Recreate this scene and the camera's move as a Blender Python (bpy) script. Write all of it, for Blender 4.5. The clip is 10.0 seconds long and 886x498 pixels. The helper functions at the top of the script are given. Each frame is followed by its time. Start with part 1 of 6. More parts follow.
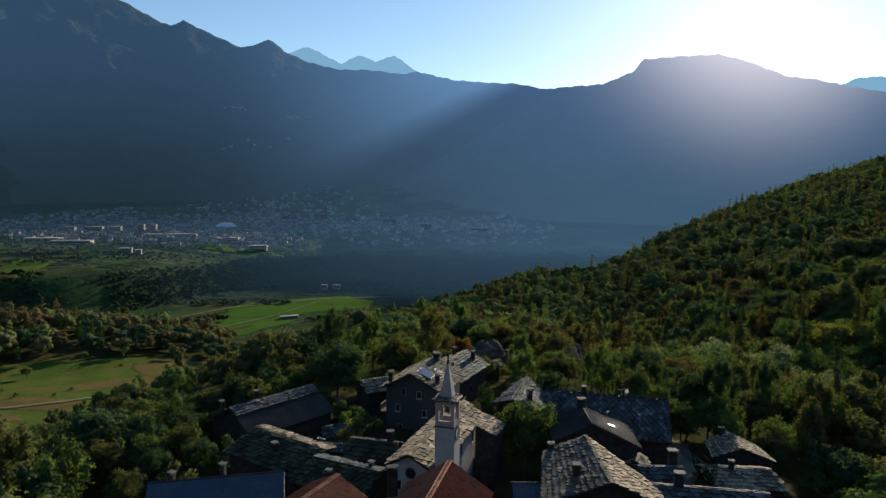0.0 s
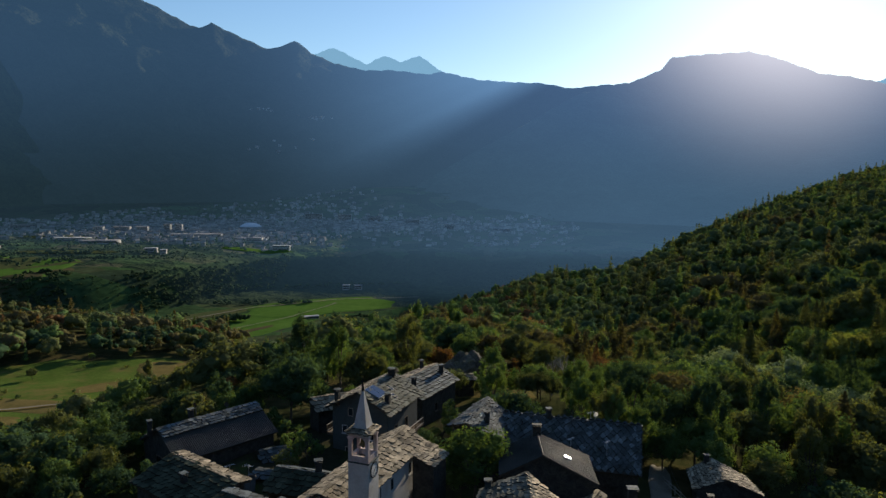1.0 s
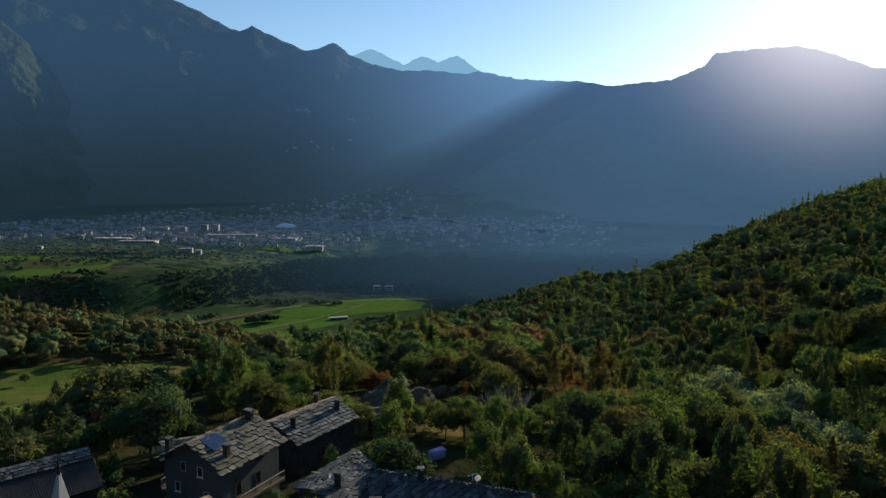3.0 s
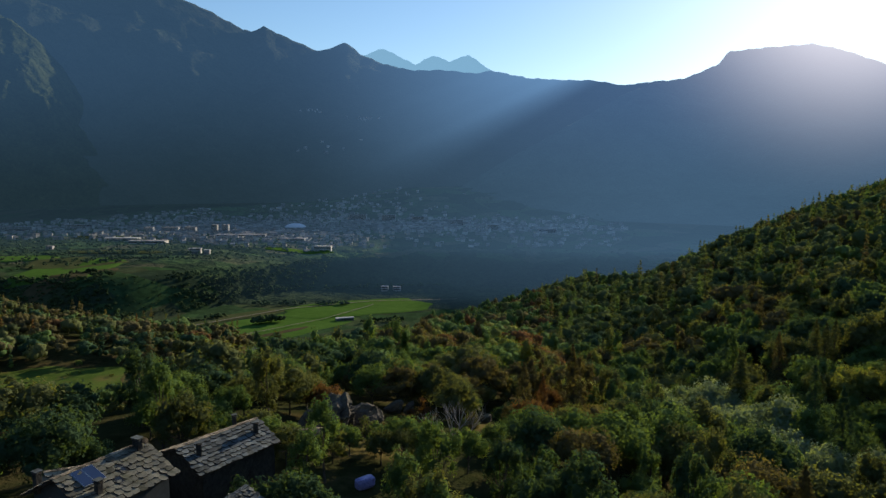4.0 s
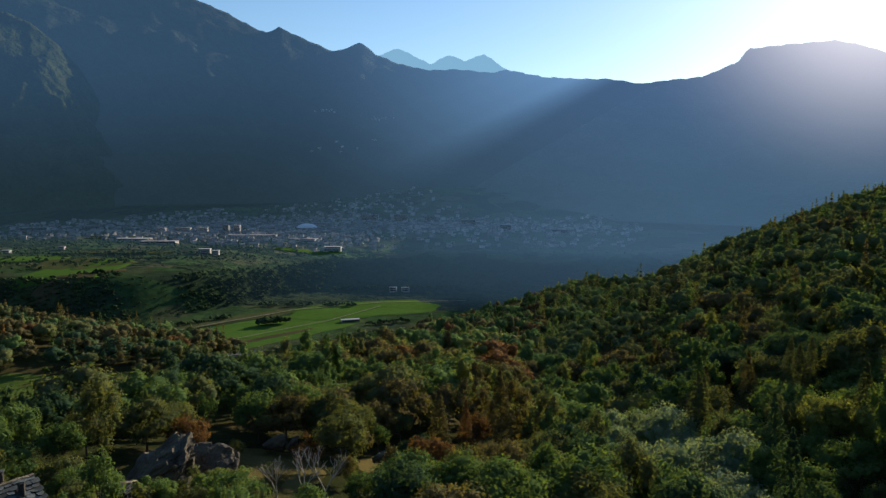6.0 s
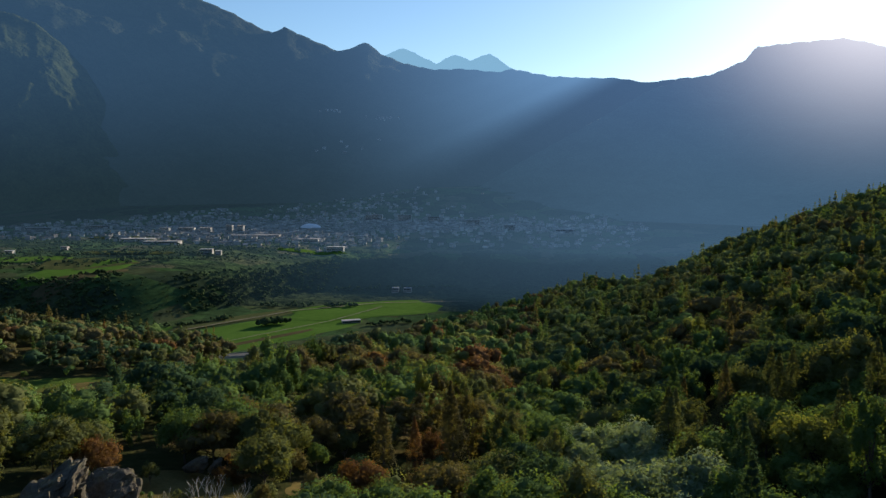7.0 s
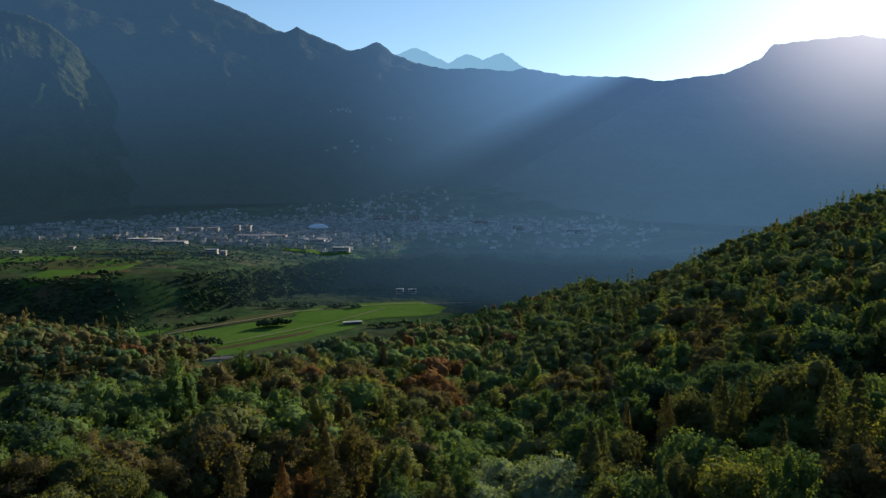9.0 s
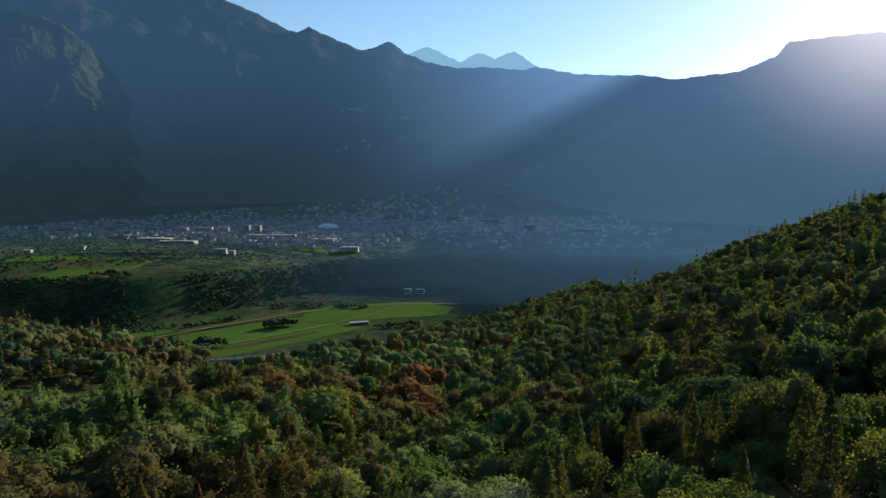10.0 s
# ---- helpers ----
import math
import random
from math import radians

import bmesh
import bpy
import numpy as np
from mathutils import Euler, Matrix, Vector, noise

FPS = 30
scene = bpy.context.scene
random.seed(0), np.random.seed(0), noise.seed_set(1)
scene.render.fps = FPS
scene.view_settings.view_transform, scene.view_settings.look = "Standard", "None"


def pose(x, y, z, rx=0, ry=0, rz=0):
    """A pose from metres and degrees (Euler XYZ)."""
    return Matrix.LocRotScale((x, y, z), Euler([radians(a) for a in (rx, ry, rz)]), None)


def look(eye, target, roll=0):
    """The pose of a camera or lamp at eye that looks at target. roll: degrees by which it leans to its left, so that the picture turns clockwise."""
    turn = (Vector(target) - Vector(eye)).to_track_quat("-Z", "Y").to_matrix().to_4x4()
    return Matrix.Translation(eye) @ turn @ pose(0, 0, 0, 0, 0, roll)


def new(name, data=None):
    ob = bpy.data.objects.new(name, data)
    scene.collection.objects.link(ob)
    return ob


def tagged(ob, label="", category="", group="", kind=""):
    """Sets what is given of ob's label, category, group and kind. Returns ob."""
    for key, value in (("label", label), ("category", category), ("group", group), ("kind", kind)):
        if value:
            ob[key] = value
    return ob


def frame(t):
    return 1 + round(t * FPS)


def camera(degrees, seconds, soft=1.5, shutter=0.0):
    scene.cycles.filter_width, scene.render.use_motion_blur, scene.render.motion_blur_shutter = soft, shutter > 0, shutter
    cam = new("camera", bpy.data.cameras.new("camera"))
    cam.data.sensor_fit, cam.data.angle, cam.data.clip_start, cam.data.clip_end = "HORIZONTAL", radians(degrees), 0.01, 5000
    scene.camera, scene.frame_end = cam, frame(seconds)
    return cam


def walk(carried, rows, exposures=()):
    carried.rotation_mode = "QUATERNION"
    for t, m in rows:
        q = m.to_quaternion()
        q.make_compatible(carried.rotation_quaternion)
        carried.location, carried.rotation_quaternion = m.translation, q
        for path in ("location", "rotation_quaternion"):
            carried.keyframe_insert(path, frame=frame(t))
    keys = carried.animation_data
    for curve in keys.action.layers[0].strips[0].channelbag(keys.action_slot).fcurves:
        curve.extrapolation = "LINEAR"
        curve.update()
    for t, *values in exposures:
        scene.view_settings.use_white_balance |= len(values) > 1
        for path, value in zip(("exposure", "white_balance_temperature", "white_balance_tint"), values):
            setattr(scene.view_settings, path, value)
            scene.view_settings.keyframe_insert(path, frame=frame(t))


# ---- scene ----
cam = camera(66.13, 10.0, soft=1.4)
# seconds, eye, target, roll: a level flight forwards and to the right, turning slowly left
PATH = [
    (0, (0.00, -0.00, 45.00), (0.00, 99.40, 34.07), 0.43),
    (0.5, (5.10, 4.64, 45.00), (3.19, 104.02, 34.05), 0.39),
    (1, (10.13, 9.33, 44.97), (6.29, 108.66, 34.04), 0.32),
    (1.5, (15.26, 14.11, 45.06), (9.58, 113.34, 34.11), 0.28),
    (2, (20.26, 18.92, 45.07), (12.99, 118.06, 34.11), 0.19),
    (2.5, (25.07, 23.81, 45.02), (16.46, 122.83, 34.08), 0.10),
    (4, (39.98, 39.06, 45.13), (28.36, 137.78, 34.15), -0.02),
    (4.5, (44.80, 44.07, 45.11), (32.39, 142.69, 34.12), -0.05),
    (5, (49.63, 49.20, 45.10), (36.48, 147.72, 34.08), -0.09),
    (5.5, (54.62, 54.58, 45.09), (40.92, 153.02, 34.09), -0.12),
    (7, (69.43, 70.72, 45.07), (54.06, 168.92, 34.05), -0.23),
    (7.5, (74.38, 76.16, 45.04), (58.70, 174.31, 33.98), -0.28),
    (8, (79.31, 81.74, 45.02), (63.08, 179.79, 33.97), -0.24),
    (8.5, (84.18, 87.49, 44.99), (67.37, 185.44, 33.94), -0.26),
    (9, (89.15, 93.34, 44.95), (71.59, 191.17, 33.91), -0.27),
    (9.5, (94.16, 99.29, 44.99), (75.68, 196.94, 33.93), -0.27),
    (10, (99.14, 105.27, 45.06), (79.63, 202.72, 33.95), -0.34),
]
walk(cam, [(t, look(eye, target, roll)) for t, eye, target, roll in PATH], [(0, 0.36), (10, 0.54)])

# ---- light ----
SUN_AZ, SUN_EL = 24.0, 16.0          # degrees clockwise from +y, and above the horizon
world = bpy.data.worlds.new("world")
scene.world = world
world.use_nodes = True
wn, wl = world.node_tree.nodes, world.node_tree.links
sky = wn.new("ShaderNodeTexSky")
sky.sky_type = "NISHITA"
sky.sun_disc = False
sky.sun_elevation, sky.sun_rotation = radians(SUN_EL), radians(SUN_AZ)
sky.altitude, sky.air_density, sky.dust_density, sky.ozone_density = 700, 1.15, 0.36, 4.0
wn["Background"].inputs[1].default_value = 0.108
wl.new(sky.outputs[0], wn["Background"].inputs[0])

sun_data = bpy.data.lights.new("sun", "SUN")
sun_data.energy, sun_data.angle, sun_data.color = 5.0, radians(0.6), (1.0, 0.87, 0.66)
sun = new("sun", sun_data)
sa, se = radians(SUN_AZ), radians(SUN_EL)
sun_way = Vector((math.sin(sa) * math.cos(se), math.cos(sa) * math.cos(se), math.sin(se)))
sun.matrix_world = look(sun_way * 400, (0, 0, 0))

# ---- materials ----
def ramp_of(nt, fac, stops):
    r = nt.nodes.new("ShaderNodeValToRGB")
    el = r.color_ramp.elements
    while len(el) < len(stops):
        el.new(0.5)
    for e, (p, c) in zip(el, stops):
        e.position, e.color = p, (*c, 1)
    nt.links.new(fac, r.inputs[0])
    return r.outputs[0]


def noise_of(nt, vec, scale, detail=4, rough=0.6):
    n = nt.nodes.new("ShaderNodeTexNoise")
    n.inputs["Scale"].default_value, n.inputs["Detail"].default_value, n.inputs["Roughness"].default_value = scale, detail, rough
    nt.links.new(vec, n.inputs["Vector"])
    return n.outputs["Fac"]


def mixed(nt, fac, a, b, how="MIX"):
    m = nt.nodes.new("ShaderNodeMix")
    m.data_type, m.blend_type = "RGBA", how
    for sock, v in ((0, fac), (6, a), (7, b)):
        if isinstance(v, bpy.types.NodeSocket):
            nt.links.new(v, m.inputs[sock])
        else:
            m.inputs[sock].default_value = v if sock == 0 else (*v, 1)
    return m.outputs[2]


def calc(nt, op, a, b=0.0, c=None):
    m = nt.nodes.new("ShaderNodeMath")
    m.operation = op
    for i, v in enumerate((a, b) if c is None else (a, b, c)):
        if isinstance(v, bpy.types.NodeSocket):
            nt.links.new(v, m.inputs[i])
        else:
            m.inputs[i].default_value = v
    return m.outputs[0]


def surface(name, dark, light, big=0.15, fine=3.0, rough=0.85, bump=0.3, bump_scale=8.0, vary=0.0, metal=0.0, stain=None, stain_scale=0.5, island=0.0, spec=0.3):
    """A matt surface: two colours mixed at a large and a small scale, stains, fine relief; vary: brightness from piece to piece."""
    m = bpy.data.materials.new(name)
    m.use_nodes = True
    nt = m.node_tree
    bsdf = nt.nodes["Principled BSDF"]
    geo = nt.nodes.new("ShaderNodeNewGeometry")
    pos = geo.outputs["Position"]
    a = noise_of(nt, pos, big)
    b = noise_of(nt, pos, fine, 6, 0.65)
    both = calc(nt, "MULTIPLY_ADD", a, 0.55, calc(nt, "MULTIPLY", b, 0.45))
    col = ramp_of(nt, both, [(0.34, dark), (0.66, light)])
    if stain:
        s = ramp_of(nt, noise_of(nt, pos, stain_scale, 5, 0.7), [(0.5, (0, 0, 0)), (0.68, (1, 1, 1))])
        col = mixed(nt, s, col, stain)
    if vary:
        info = nt.nodes.new("ShaderNodeObjectInfo")
        k = calc(nt, "MULTIPLY_ADD", info.outputs["Random"], 2 * vary, 1 - vary)
        col = mixed(nt, 1.0, col, k, "MULTIPLY")
    if island:
        k = calc(nt, "MULTIPLY_ADD", geo.outputs["Random Per Island"], 2 * island, 1 - island)
        col = mixed(nt, 1.0, col, k, "MULTIPLY")
    nt.links.new(col, bsdf.inputs["Base Color"])
    bsdf.inputs["Roughness"].default_value, bsdf.inputs["Metallic"].default_value = rough, metal
    bsdf.inputs["Specular IOR Level"].default_value = spec
    if bump:
        bp = nt.nodes.new("ShaderNodeBump")
        bp.inputs["Strength"].default_value, bp.inputs["Distance"].default_value = bump, 0.5 / bump_scale
        nt.links.new(noise_of(nt, pos, bump_scale, 5, 0.6), bp.inputs["Height"])
        nt.links.new(bp.outputs[0], bsdf.inputs["Normal"])
    return m


def leafage(name, dark, light, through_light=0.5):
    """Leaves: colour varies from tree to tree, a little from clump to clump and from leaf to leaf; some light passes through."""
    m = bpy.data.materials.new(name)
    m.use_nodes = True
    nt = m.node_tree
    nt.nodes.remove(nt.nodes["Principled BSDF"])
    out = nt.nodes["Material Output"]
    geo, info = nt.nodes.new("ShaderNodeNewGeometry"), nt.nodes.new("ShaderNodeObjectInfo")
    tone = nt.nodes.new("ShaderNodeAttribute")
    tone.attribute_name = "tone"
    pos = geo.outputs["Position"]
    each = calc(nt, "FRACT", calc(nt, "ADD", tone.outputs["Fac"], info.outputs["Random"]))
    f = calc(nt, "MULTIPLY_ADD", noise_of(nt, pos, 0.09, 3, 0.6), 0.30, calc(nt, "MULTIPLY", each, 0.34))
    f = calc(nt, "MULTIPLY_ADD", geo.outputs["Random Per Island"], 0.10, f)
    f = calc(nt, "MULTIPLY_ADD", noise_of(nt, pos, 2.2, 4, 0.7), 0.26, f)
    col = ramp_of(nt, f, [(0.16, dark), (0.88, light)])
    face = nt.nodes.new("ShaderNodeBsdfDiffuse")
    nt.links.new(col, face.inputs["Color"])
    bp = nt.nodes.new("ShaderNodeBump")
    bp.inputs["Strength"].default_value, bp.inputs["Distance"].default_value = 0.9, 0.5
    nt.links.new(noise_of(nt, pos, 2.6, 5, 0.75), bp.inputs["Height"])
    nt.links.new(bp.outputs[0], face.inputs["Normal"])
    tr = nt.nodes.new("ShaderNodeBsdfTranslucent")
    nt.links.new(mixed(nt, 1.0, mixed(nt, 0.35, col, light), (1.22, 1.1, 0.34), "MULTIPLY"), tr.inputs["Color"])
    mix = nt.nodes.new("ShaderNodeMixShader")
    mix.inputs[0].default_value = through_light
    nt.links.new(face.outputs[0], mix.inputs[1])
    nt.links.new(tr.outputs[0], mix.inputs[2])
    nt.links.new(mix.outputs[0], out.inputs["Surface"])
    return m


def glass(name, tint=(0.02, 0.025, 0.03), rough=0.08):
    m = bpy.data.materials.new(name)
    m.use_nodes = True
    b = m.node_tree.nodes["Principled BSDF"]
    b.inputs["Base Color"].default_value = (*tint, 1)
    b.inputs["Roughness"].default_value, b.inputs["Specular IOR Level"].default_value = rough, 0.6
    return m


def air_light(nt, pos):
    """Haze light emitted by the far sides of the valley themselves: blue, growing with height and towards the sun,
    with painted rays fanning out below the sun where the crest lets it past."""
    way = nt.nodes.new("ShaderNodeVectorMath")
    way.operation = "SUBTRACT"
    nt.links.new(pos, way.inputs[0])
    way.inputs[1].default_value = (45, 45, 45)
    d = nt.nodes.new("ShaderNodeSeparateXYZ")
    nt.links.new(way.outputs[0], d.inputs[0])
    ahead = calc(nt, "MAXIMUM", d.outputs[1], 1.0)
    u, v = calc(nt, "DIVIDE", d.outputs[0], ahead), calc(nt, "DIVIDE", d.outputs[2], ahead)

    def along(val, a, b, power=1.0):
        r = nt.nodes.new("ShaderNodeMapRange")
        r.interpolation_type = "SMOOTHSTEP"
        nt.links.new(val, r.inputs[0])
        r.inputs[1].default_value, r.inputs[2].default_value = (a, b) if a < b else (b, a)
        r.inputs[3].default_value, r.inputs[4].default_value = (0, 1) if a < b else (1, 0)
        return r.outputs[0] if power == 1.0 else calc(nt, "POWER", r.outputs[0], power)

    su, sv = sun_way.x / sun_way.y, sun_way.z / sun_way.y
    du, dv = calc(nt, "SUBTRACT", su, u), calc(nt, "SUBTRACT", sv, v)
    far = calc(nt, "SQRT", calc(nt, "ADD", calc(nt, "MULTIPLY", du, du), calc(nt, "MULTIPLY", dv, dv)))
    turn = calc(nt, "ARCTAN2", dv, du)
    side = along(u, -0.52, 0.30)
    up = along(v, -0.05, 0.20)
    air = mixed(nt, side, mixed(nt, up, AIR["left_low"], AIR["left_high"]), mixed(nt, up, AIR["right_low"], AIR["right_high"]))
    # sun rays painted into the emission of the slopes
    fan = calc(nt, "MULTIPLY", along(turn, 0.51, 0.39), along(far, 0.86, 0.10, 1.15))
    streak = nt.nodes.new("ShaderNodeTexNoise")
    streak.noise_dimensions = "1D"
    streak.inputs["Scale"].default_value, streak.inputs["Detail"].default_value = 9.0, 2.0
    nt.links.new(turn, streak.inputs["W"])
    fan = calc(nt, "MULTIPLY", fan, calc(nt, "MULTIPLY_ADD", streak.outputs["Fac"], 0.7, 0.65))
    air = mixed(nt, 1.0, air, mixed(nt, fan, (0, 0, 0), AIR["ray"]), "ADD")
    # glow round the sun, painted onto the slopes as well
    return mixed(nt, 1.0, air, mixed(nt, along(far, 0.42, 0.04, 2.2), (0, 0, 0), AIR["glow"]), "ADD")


# colours of the emitted haze, painted rays and sun glow
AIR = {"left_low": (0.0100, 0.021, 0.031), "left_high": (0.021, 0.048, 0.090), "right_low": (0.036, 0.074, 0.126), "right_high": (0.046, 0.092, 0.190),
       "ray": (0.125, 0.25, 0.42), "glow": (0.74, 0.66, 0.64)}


def distance(name, dark, light, share=1.0, plain=None, starts=None, big=0.004, fine=0.02, island=0.0):
    """Far sides of the valley: rock and forest that emit the colour of hazy air. plain: air of one colour; starts: from
    where to where the haze sets in.
    """
    m = surface(name, dark, light, big=big, fine=fine, bump=0.0 if island else 1.0, bump_scale=0.02, rough=1.0, spec=0.0, island=island)
    nt = m.node_tree
    bsdf = nt.nodes["Principled BSDF"]
    pos = nt.nodes.new("ShaderNodeNewGeometry").outputs["Position"]
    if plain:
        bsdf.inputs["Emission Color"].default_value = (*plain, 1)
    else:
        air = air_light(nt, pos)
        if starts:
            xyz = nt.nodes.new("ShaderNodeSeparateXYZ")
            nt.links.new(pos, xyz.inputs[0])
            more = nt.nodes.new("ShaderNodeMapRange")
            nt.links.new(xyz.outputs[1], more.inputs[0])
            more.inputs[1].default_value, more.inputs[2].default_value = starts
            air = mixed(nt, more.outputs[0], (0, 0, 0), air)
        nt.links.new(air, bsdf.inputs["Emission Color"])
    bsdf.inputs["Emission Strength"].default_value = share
    return m


M = {}
M["stone_slab"] = surface("stone_slab", (0.125, 0.095, 0.062), (0.44, 0.355, 0.24), 0.5, 6, 0.85, 0.5, 10, vary=0.5, stain=(0.07, 0.058, 0.04), stain_scale=0.8, spec=0.12)
M["slate_slab"] = surface("slate_slab", (0.046, 0.054, 0.054), (0.15, 0.165, 0.162), 0.5, 6, 0.8, 0.5, 10, vary=0.5, stain=(0.05, 0.052, 0.04), stain_scale=0.7, spec=0.15)
# mossy slabs, with the shade of slopes facing off the sun painted in
M["moss_slab"] = surface("moss_slab", (0.020, 0.026, 0.016), (0.075, 0.078, 0.05), 0.5, 6, 0.95, 0.5, 10, vary=0.4, spec=0.05)
# greenish slabs, also serving as the shaded copy of the stone slabs
M["lichen_slab"] = surface("lichen_slab", (0.06, 0.060, 0.048), (0.20, 0.19, 0.15), 0.5, 6, 0.9, 0.5, 10, vary=0.35, stain=(0.07, 0.07, 0.045), stain_scale=0.8, spec=0.1)
# slab edges: shade under each lap put into a darker colour
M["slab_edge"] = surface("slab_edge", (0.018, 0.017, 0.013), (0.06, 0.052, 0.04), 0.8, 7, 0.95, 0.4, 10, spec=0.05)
M["roof_board"] = surface("roof_board", (0.035, 0.028, 0.022), (0.08, 0.065, 0.05), 0.6, 7, 0.9)
M["red_tile"] = surface("red_tile", (0.19, 0.058, 0.026), (0.40, 0.135, 0.058), 0.5, 6, 0.8, 0.3, 12, vary=0.25, stain=(0.13, 0.08, 0.05))
M["brown_tile"] = surface("brown_tile", (0.07, 0.06, 0.055), (0.14, 0.12, 0.11), 0.4, 5, 0.75, 0.3, 12, vary=0.2)
M["blue_sheet"] = surface("blue_sheet", (0.035, 0.06, 0.08), (0.06, 0.09, 0.12), 0.3, 4, 0.5, 0.1, 6, stain=(0.10, 0.11, 0.11))
M["grey_sheet"] = surface("grey_sheet", (0.050, 0.044, 0.037), (0.088, 0.076, 0.062), 0.4, 5, 0.85, 0.15, 8, stain=(0.10, 0.08, 0.06))
M["dark_sheet"] = surface("dark_sheet", (0.022, 0.024, 0.021), (0.05, 0.05, 0.044), 0.4, 5, 0.8, 0.2, 8)
M["plaster_white"] = surface("plaster_white", (0.36, 0.35, 0.33), (0.52, 0.50, 0.47), 0.5, 5, 0.9, 0.2, 10, stain=(0.36, 0.33, 0.29), stain_scale=0.6)
M["plaster_grey"] = surface("plaster_grey", (0.036, 0.045, 0.047), (0.072, 0.084, 0.083), 0.4, 5, 0.92, 0.25, 9, stain=(0.04, 0.04, 0.038), stain_scale=0.4)
M["plaster_pink"] = surface("plaster_pink", (0.40, 0.31, 0.29), (0.54, 0.44, 0.41), 0.6, 5, 0.9, 0.2, 10, stain=(0.30, 0.25, 0.23))
M["rubble"] = surface("rubble", (0.022, 0.021, 0.018), (0.075, 0.068, 0.056), 1.6, 4.5, 0.95, 0.9, 5, stain=(0.02, 0.018, 0.015), stain_scale=0.9)
M["old_wood"] = surface("old_wood", (0.06, 0.04, 0.027), (0.15, 0.10, 0.065), 0.8, 9, 0.85, 0.3, 20)
M["pale_wood"] = surface("pale_wood", (0.22, 0.19, 0.15), (0.38, 0.34, 0.28), 0.8, 9, 0.8, 0.3, 20)
M["white_paint"] = surface("white_paint", (0.58, 0.57, 0.54), (0.72, 0.71, 0.68), 1, 9, 0.6, 0.1, 20)
M["iron"] = surface("iron", (0.02, 0.02, 0.02), (0.05, 0.05, 0.05), 1, 9, 0.5, 0.1, 20, metal=0.8)
M["bright_metal"] = surface("bright_metal", (0.45, 0.46, 0.47), (0.62, 0.63, 0.64), 1, 9, 0.35, 0.05, 20, metal=0.9)
M["bronze"] = surface("bronze", (0.10, 0.08, 0.04), (0.18, 0.14, 0.07), 1, 9, 0.45, 0.1, 20, metal=0.9)
M["pane"] = glass("pane")
M["solar_pane"] = glass("solar_pane", (0.02, 0.035, 0.085), 0.16)
M["bark"] = surface("bark", (0.05, 0.04, 0.03), (0.13, 0.105, 0.08), 1.0, 7, 0.95, 0.6, 9)
M["rock"] = surface("rock", (0.035, 0.029, 0.021), (0.12, 0.098, 0.07), 0.35, 2.0, 0.95, 0.9, 2.5, stain=(0.12, 0.10, 0.05), stain_scale=0.4)
M["dry_grass"] = surface("dry_grass", (0.075, 0.066, 0.024), (0.155, 0.118, 0.045), 0.12, 1.5, 1.0, 0.7, 3, spec=0.0)
M["meadow"] = surface("meadow", (0.042, 0.074, 0.014), (0.092, 0.126, 0.028), 0.05, 0.6, 1.0, 0.6, 2, stain=(0.12, 0.10, 0.035), stain_scale=0.045, spec=0.0)
M["field_green"] = surface("field_green", (0.050, 0.105, 0.018), (0.085, 0.150, 0.032), 0.006, 0.08, 1.0, 0.3, 0.5, spec=0.0)
M["field_dull"] = surface("field_dull", (0.05, 0.065, 0.026), (0.085, 0.088, 0.038), 0.01, 0.08, 1.0, 0.3, 0.5, spec=0.0)
M["field_bare"] = surface("field_bare", (0.055, 0.050, 0.026), (0.09, 0.075, 0.040), 0.01, 0.08, 1.0, 0.3, 0.5, spec=0.0)
M["gravel"] = surface("gravel", (0.10, 0.085, 0.06), (0.20, 0.175, 0.13), 0.3, 4, 0.95, 0.5, 8)
M["asphalt"] = surface("asphalt", (0.045, 0.045, 0.045), (0.08, 0.08, 0.08), 0.1, 2, 0.9, 0.2, 4)
M["concrete"] = surface("concrete", (0.22, 0.22, 0.21), (0.34, 0.34, 0.32), 0.1, 2, 0.9, 0.2, 4)
M["pale_roof"] = surface("pale_roof", (0.28, 0.28, 0.28), (0.42, 0.42, 0.41), 0.02, 0.2, 0.7, 0, vary=0.2)
M["white_roof"] = surface("white_roof", (0.7, 0.72, 0.74), (0.82, 0.83, 0.84), 0.02, 0.2, 0.4, 0)
# town and far trees emit their share of the haze
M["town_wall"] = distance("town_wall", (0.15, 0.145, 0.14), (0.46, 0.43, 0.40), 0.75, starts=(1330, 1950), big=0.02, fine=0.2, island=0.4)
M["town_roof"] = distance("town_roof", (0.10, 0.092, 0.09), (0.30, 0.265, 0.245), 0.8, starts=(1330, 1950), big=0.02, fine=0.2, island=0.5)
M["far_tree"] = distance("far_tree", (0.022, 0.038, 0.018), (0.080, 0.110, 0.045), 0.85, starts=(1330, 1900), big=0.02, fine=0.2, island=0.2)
M["purple_film"] = surface("purple_film", (0.12, 0.11, 0.35), (0.45, 0.42, 0.70), 1.5, 5, 0.3, 0.3, 5)

M["leaf_green"] = leafage("leaf_green", (0.053, 0.106, 0.044), (0.183, 0.27, 0.092), 0.40)
M["leaf_dark"] = leafage("leaf_dark", (0.037, 0.074, 0.046), (0.1, 0.162, 0.08), 0.40)
M["leaf_olive"] = leafage("leaf_olive", (0.072, 0.094, 0.046), (0.197, 0.22, 0.09), 0.40)
M["leaf_pale"] = leafage("leaf_pale", (0.11, 0.176, 0.11), (0.354, 0.441, 0.288), 0.40)
M["leaf_brown"] = leafage("leaf_brown", (0.075, 0.074, 0.04), (0.206, 0.181, 0.084), 0.40)
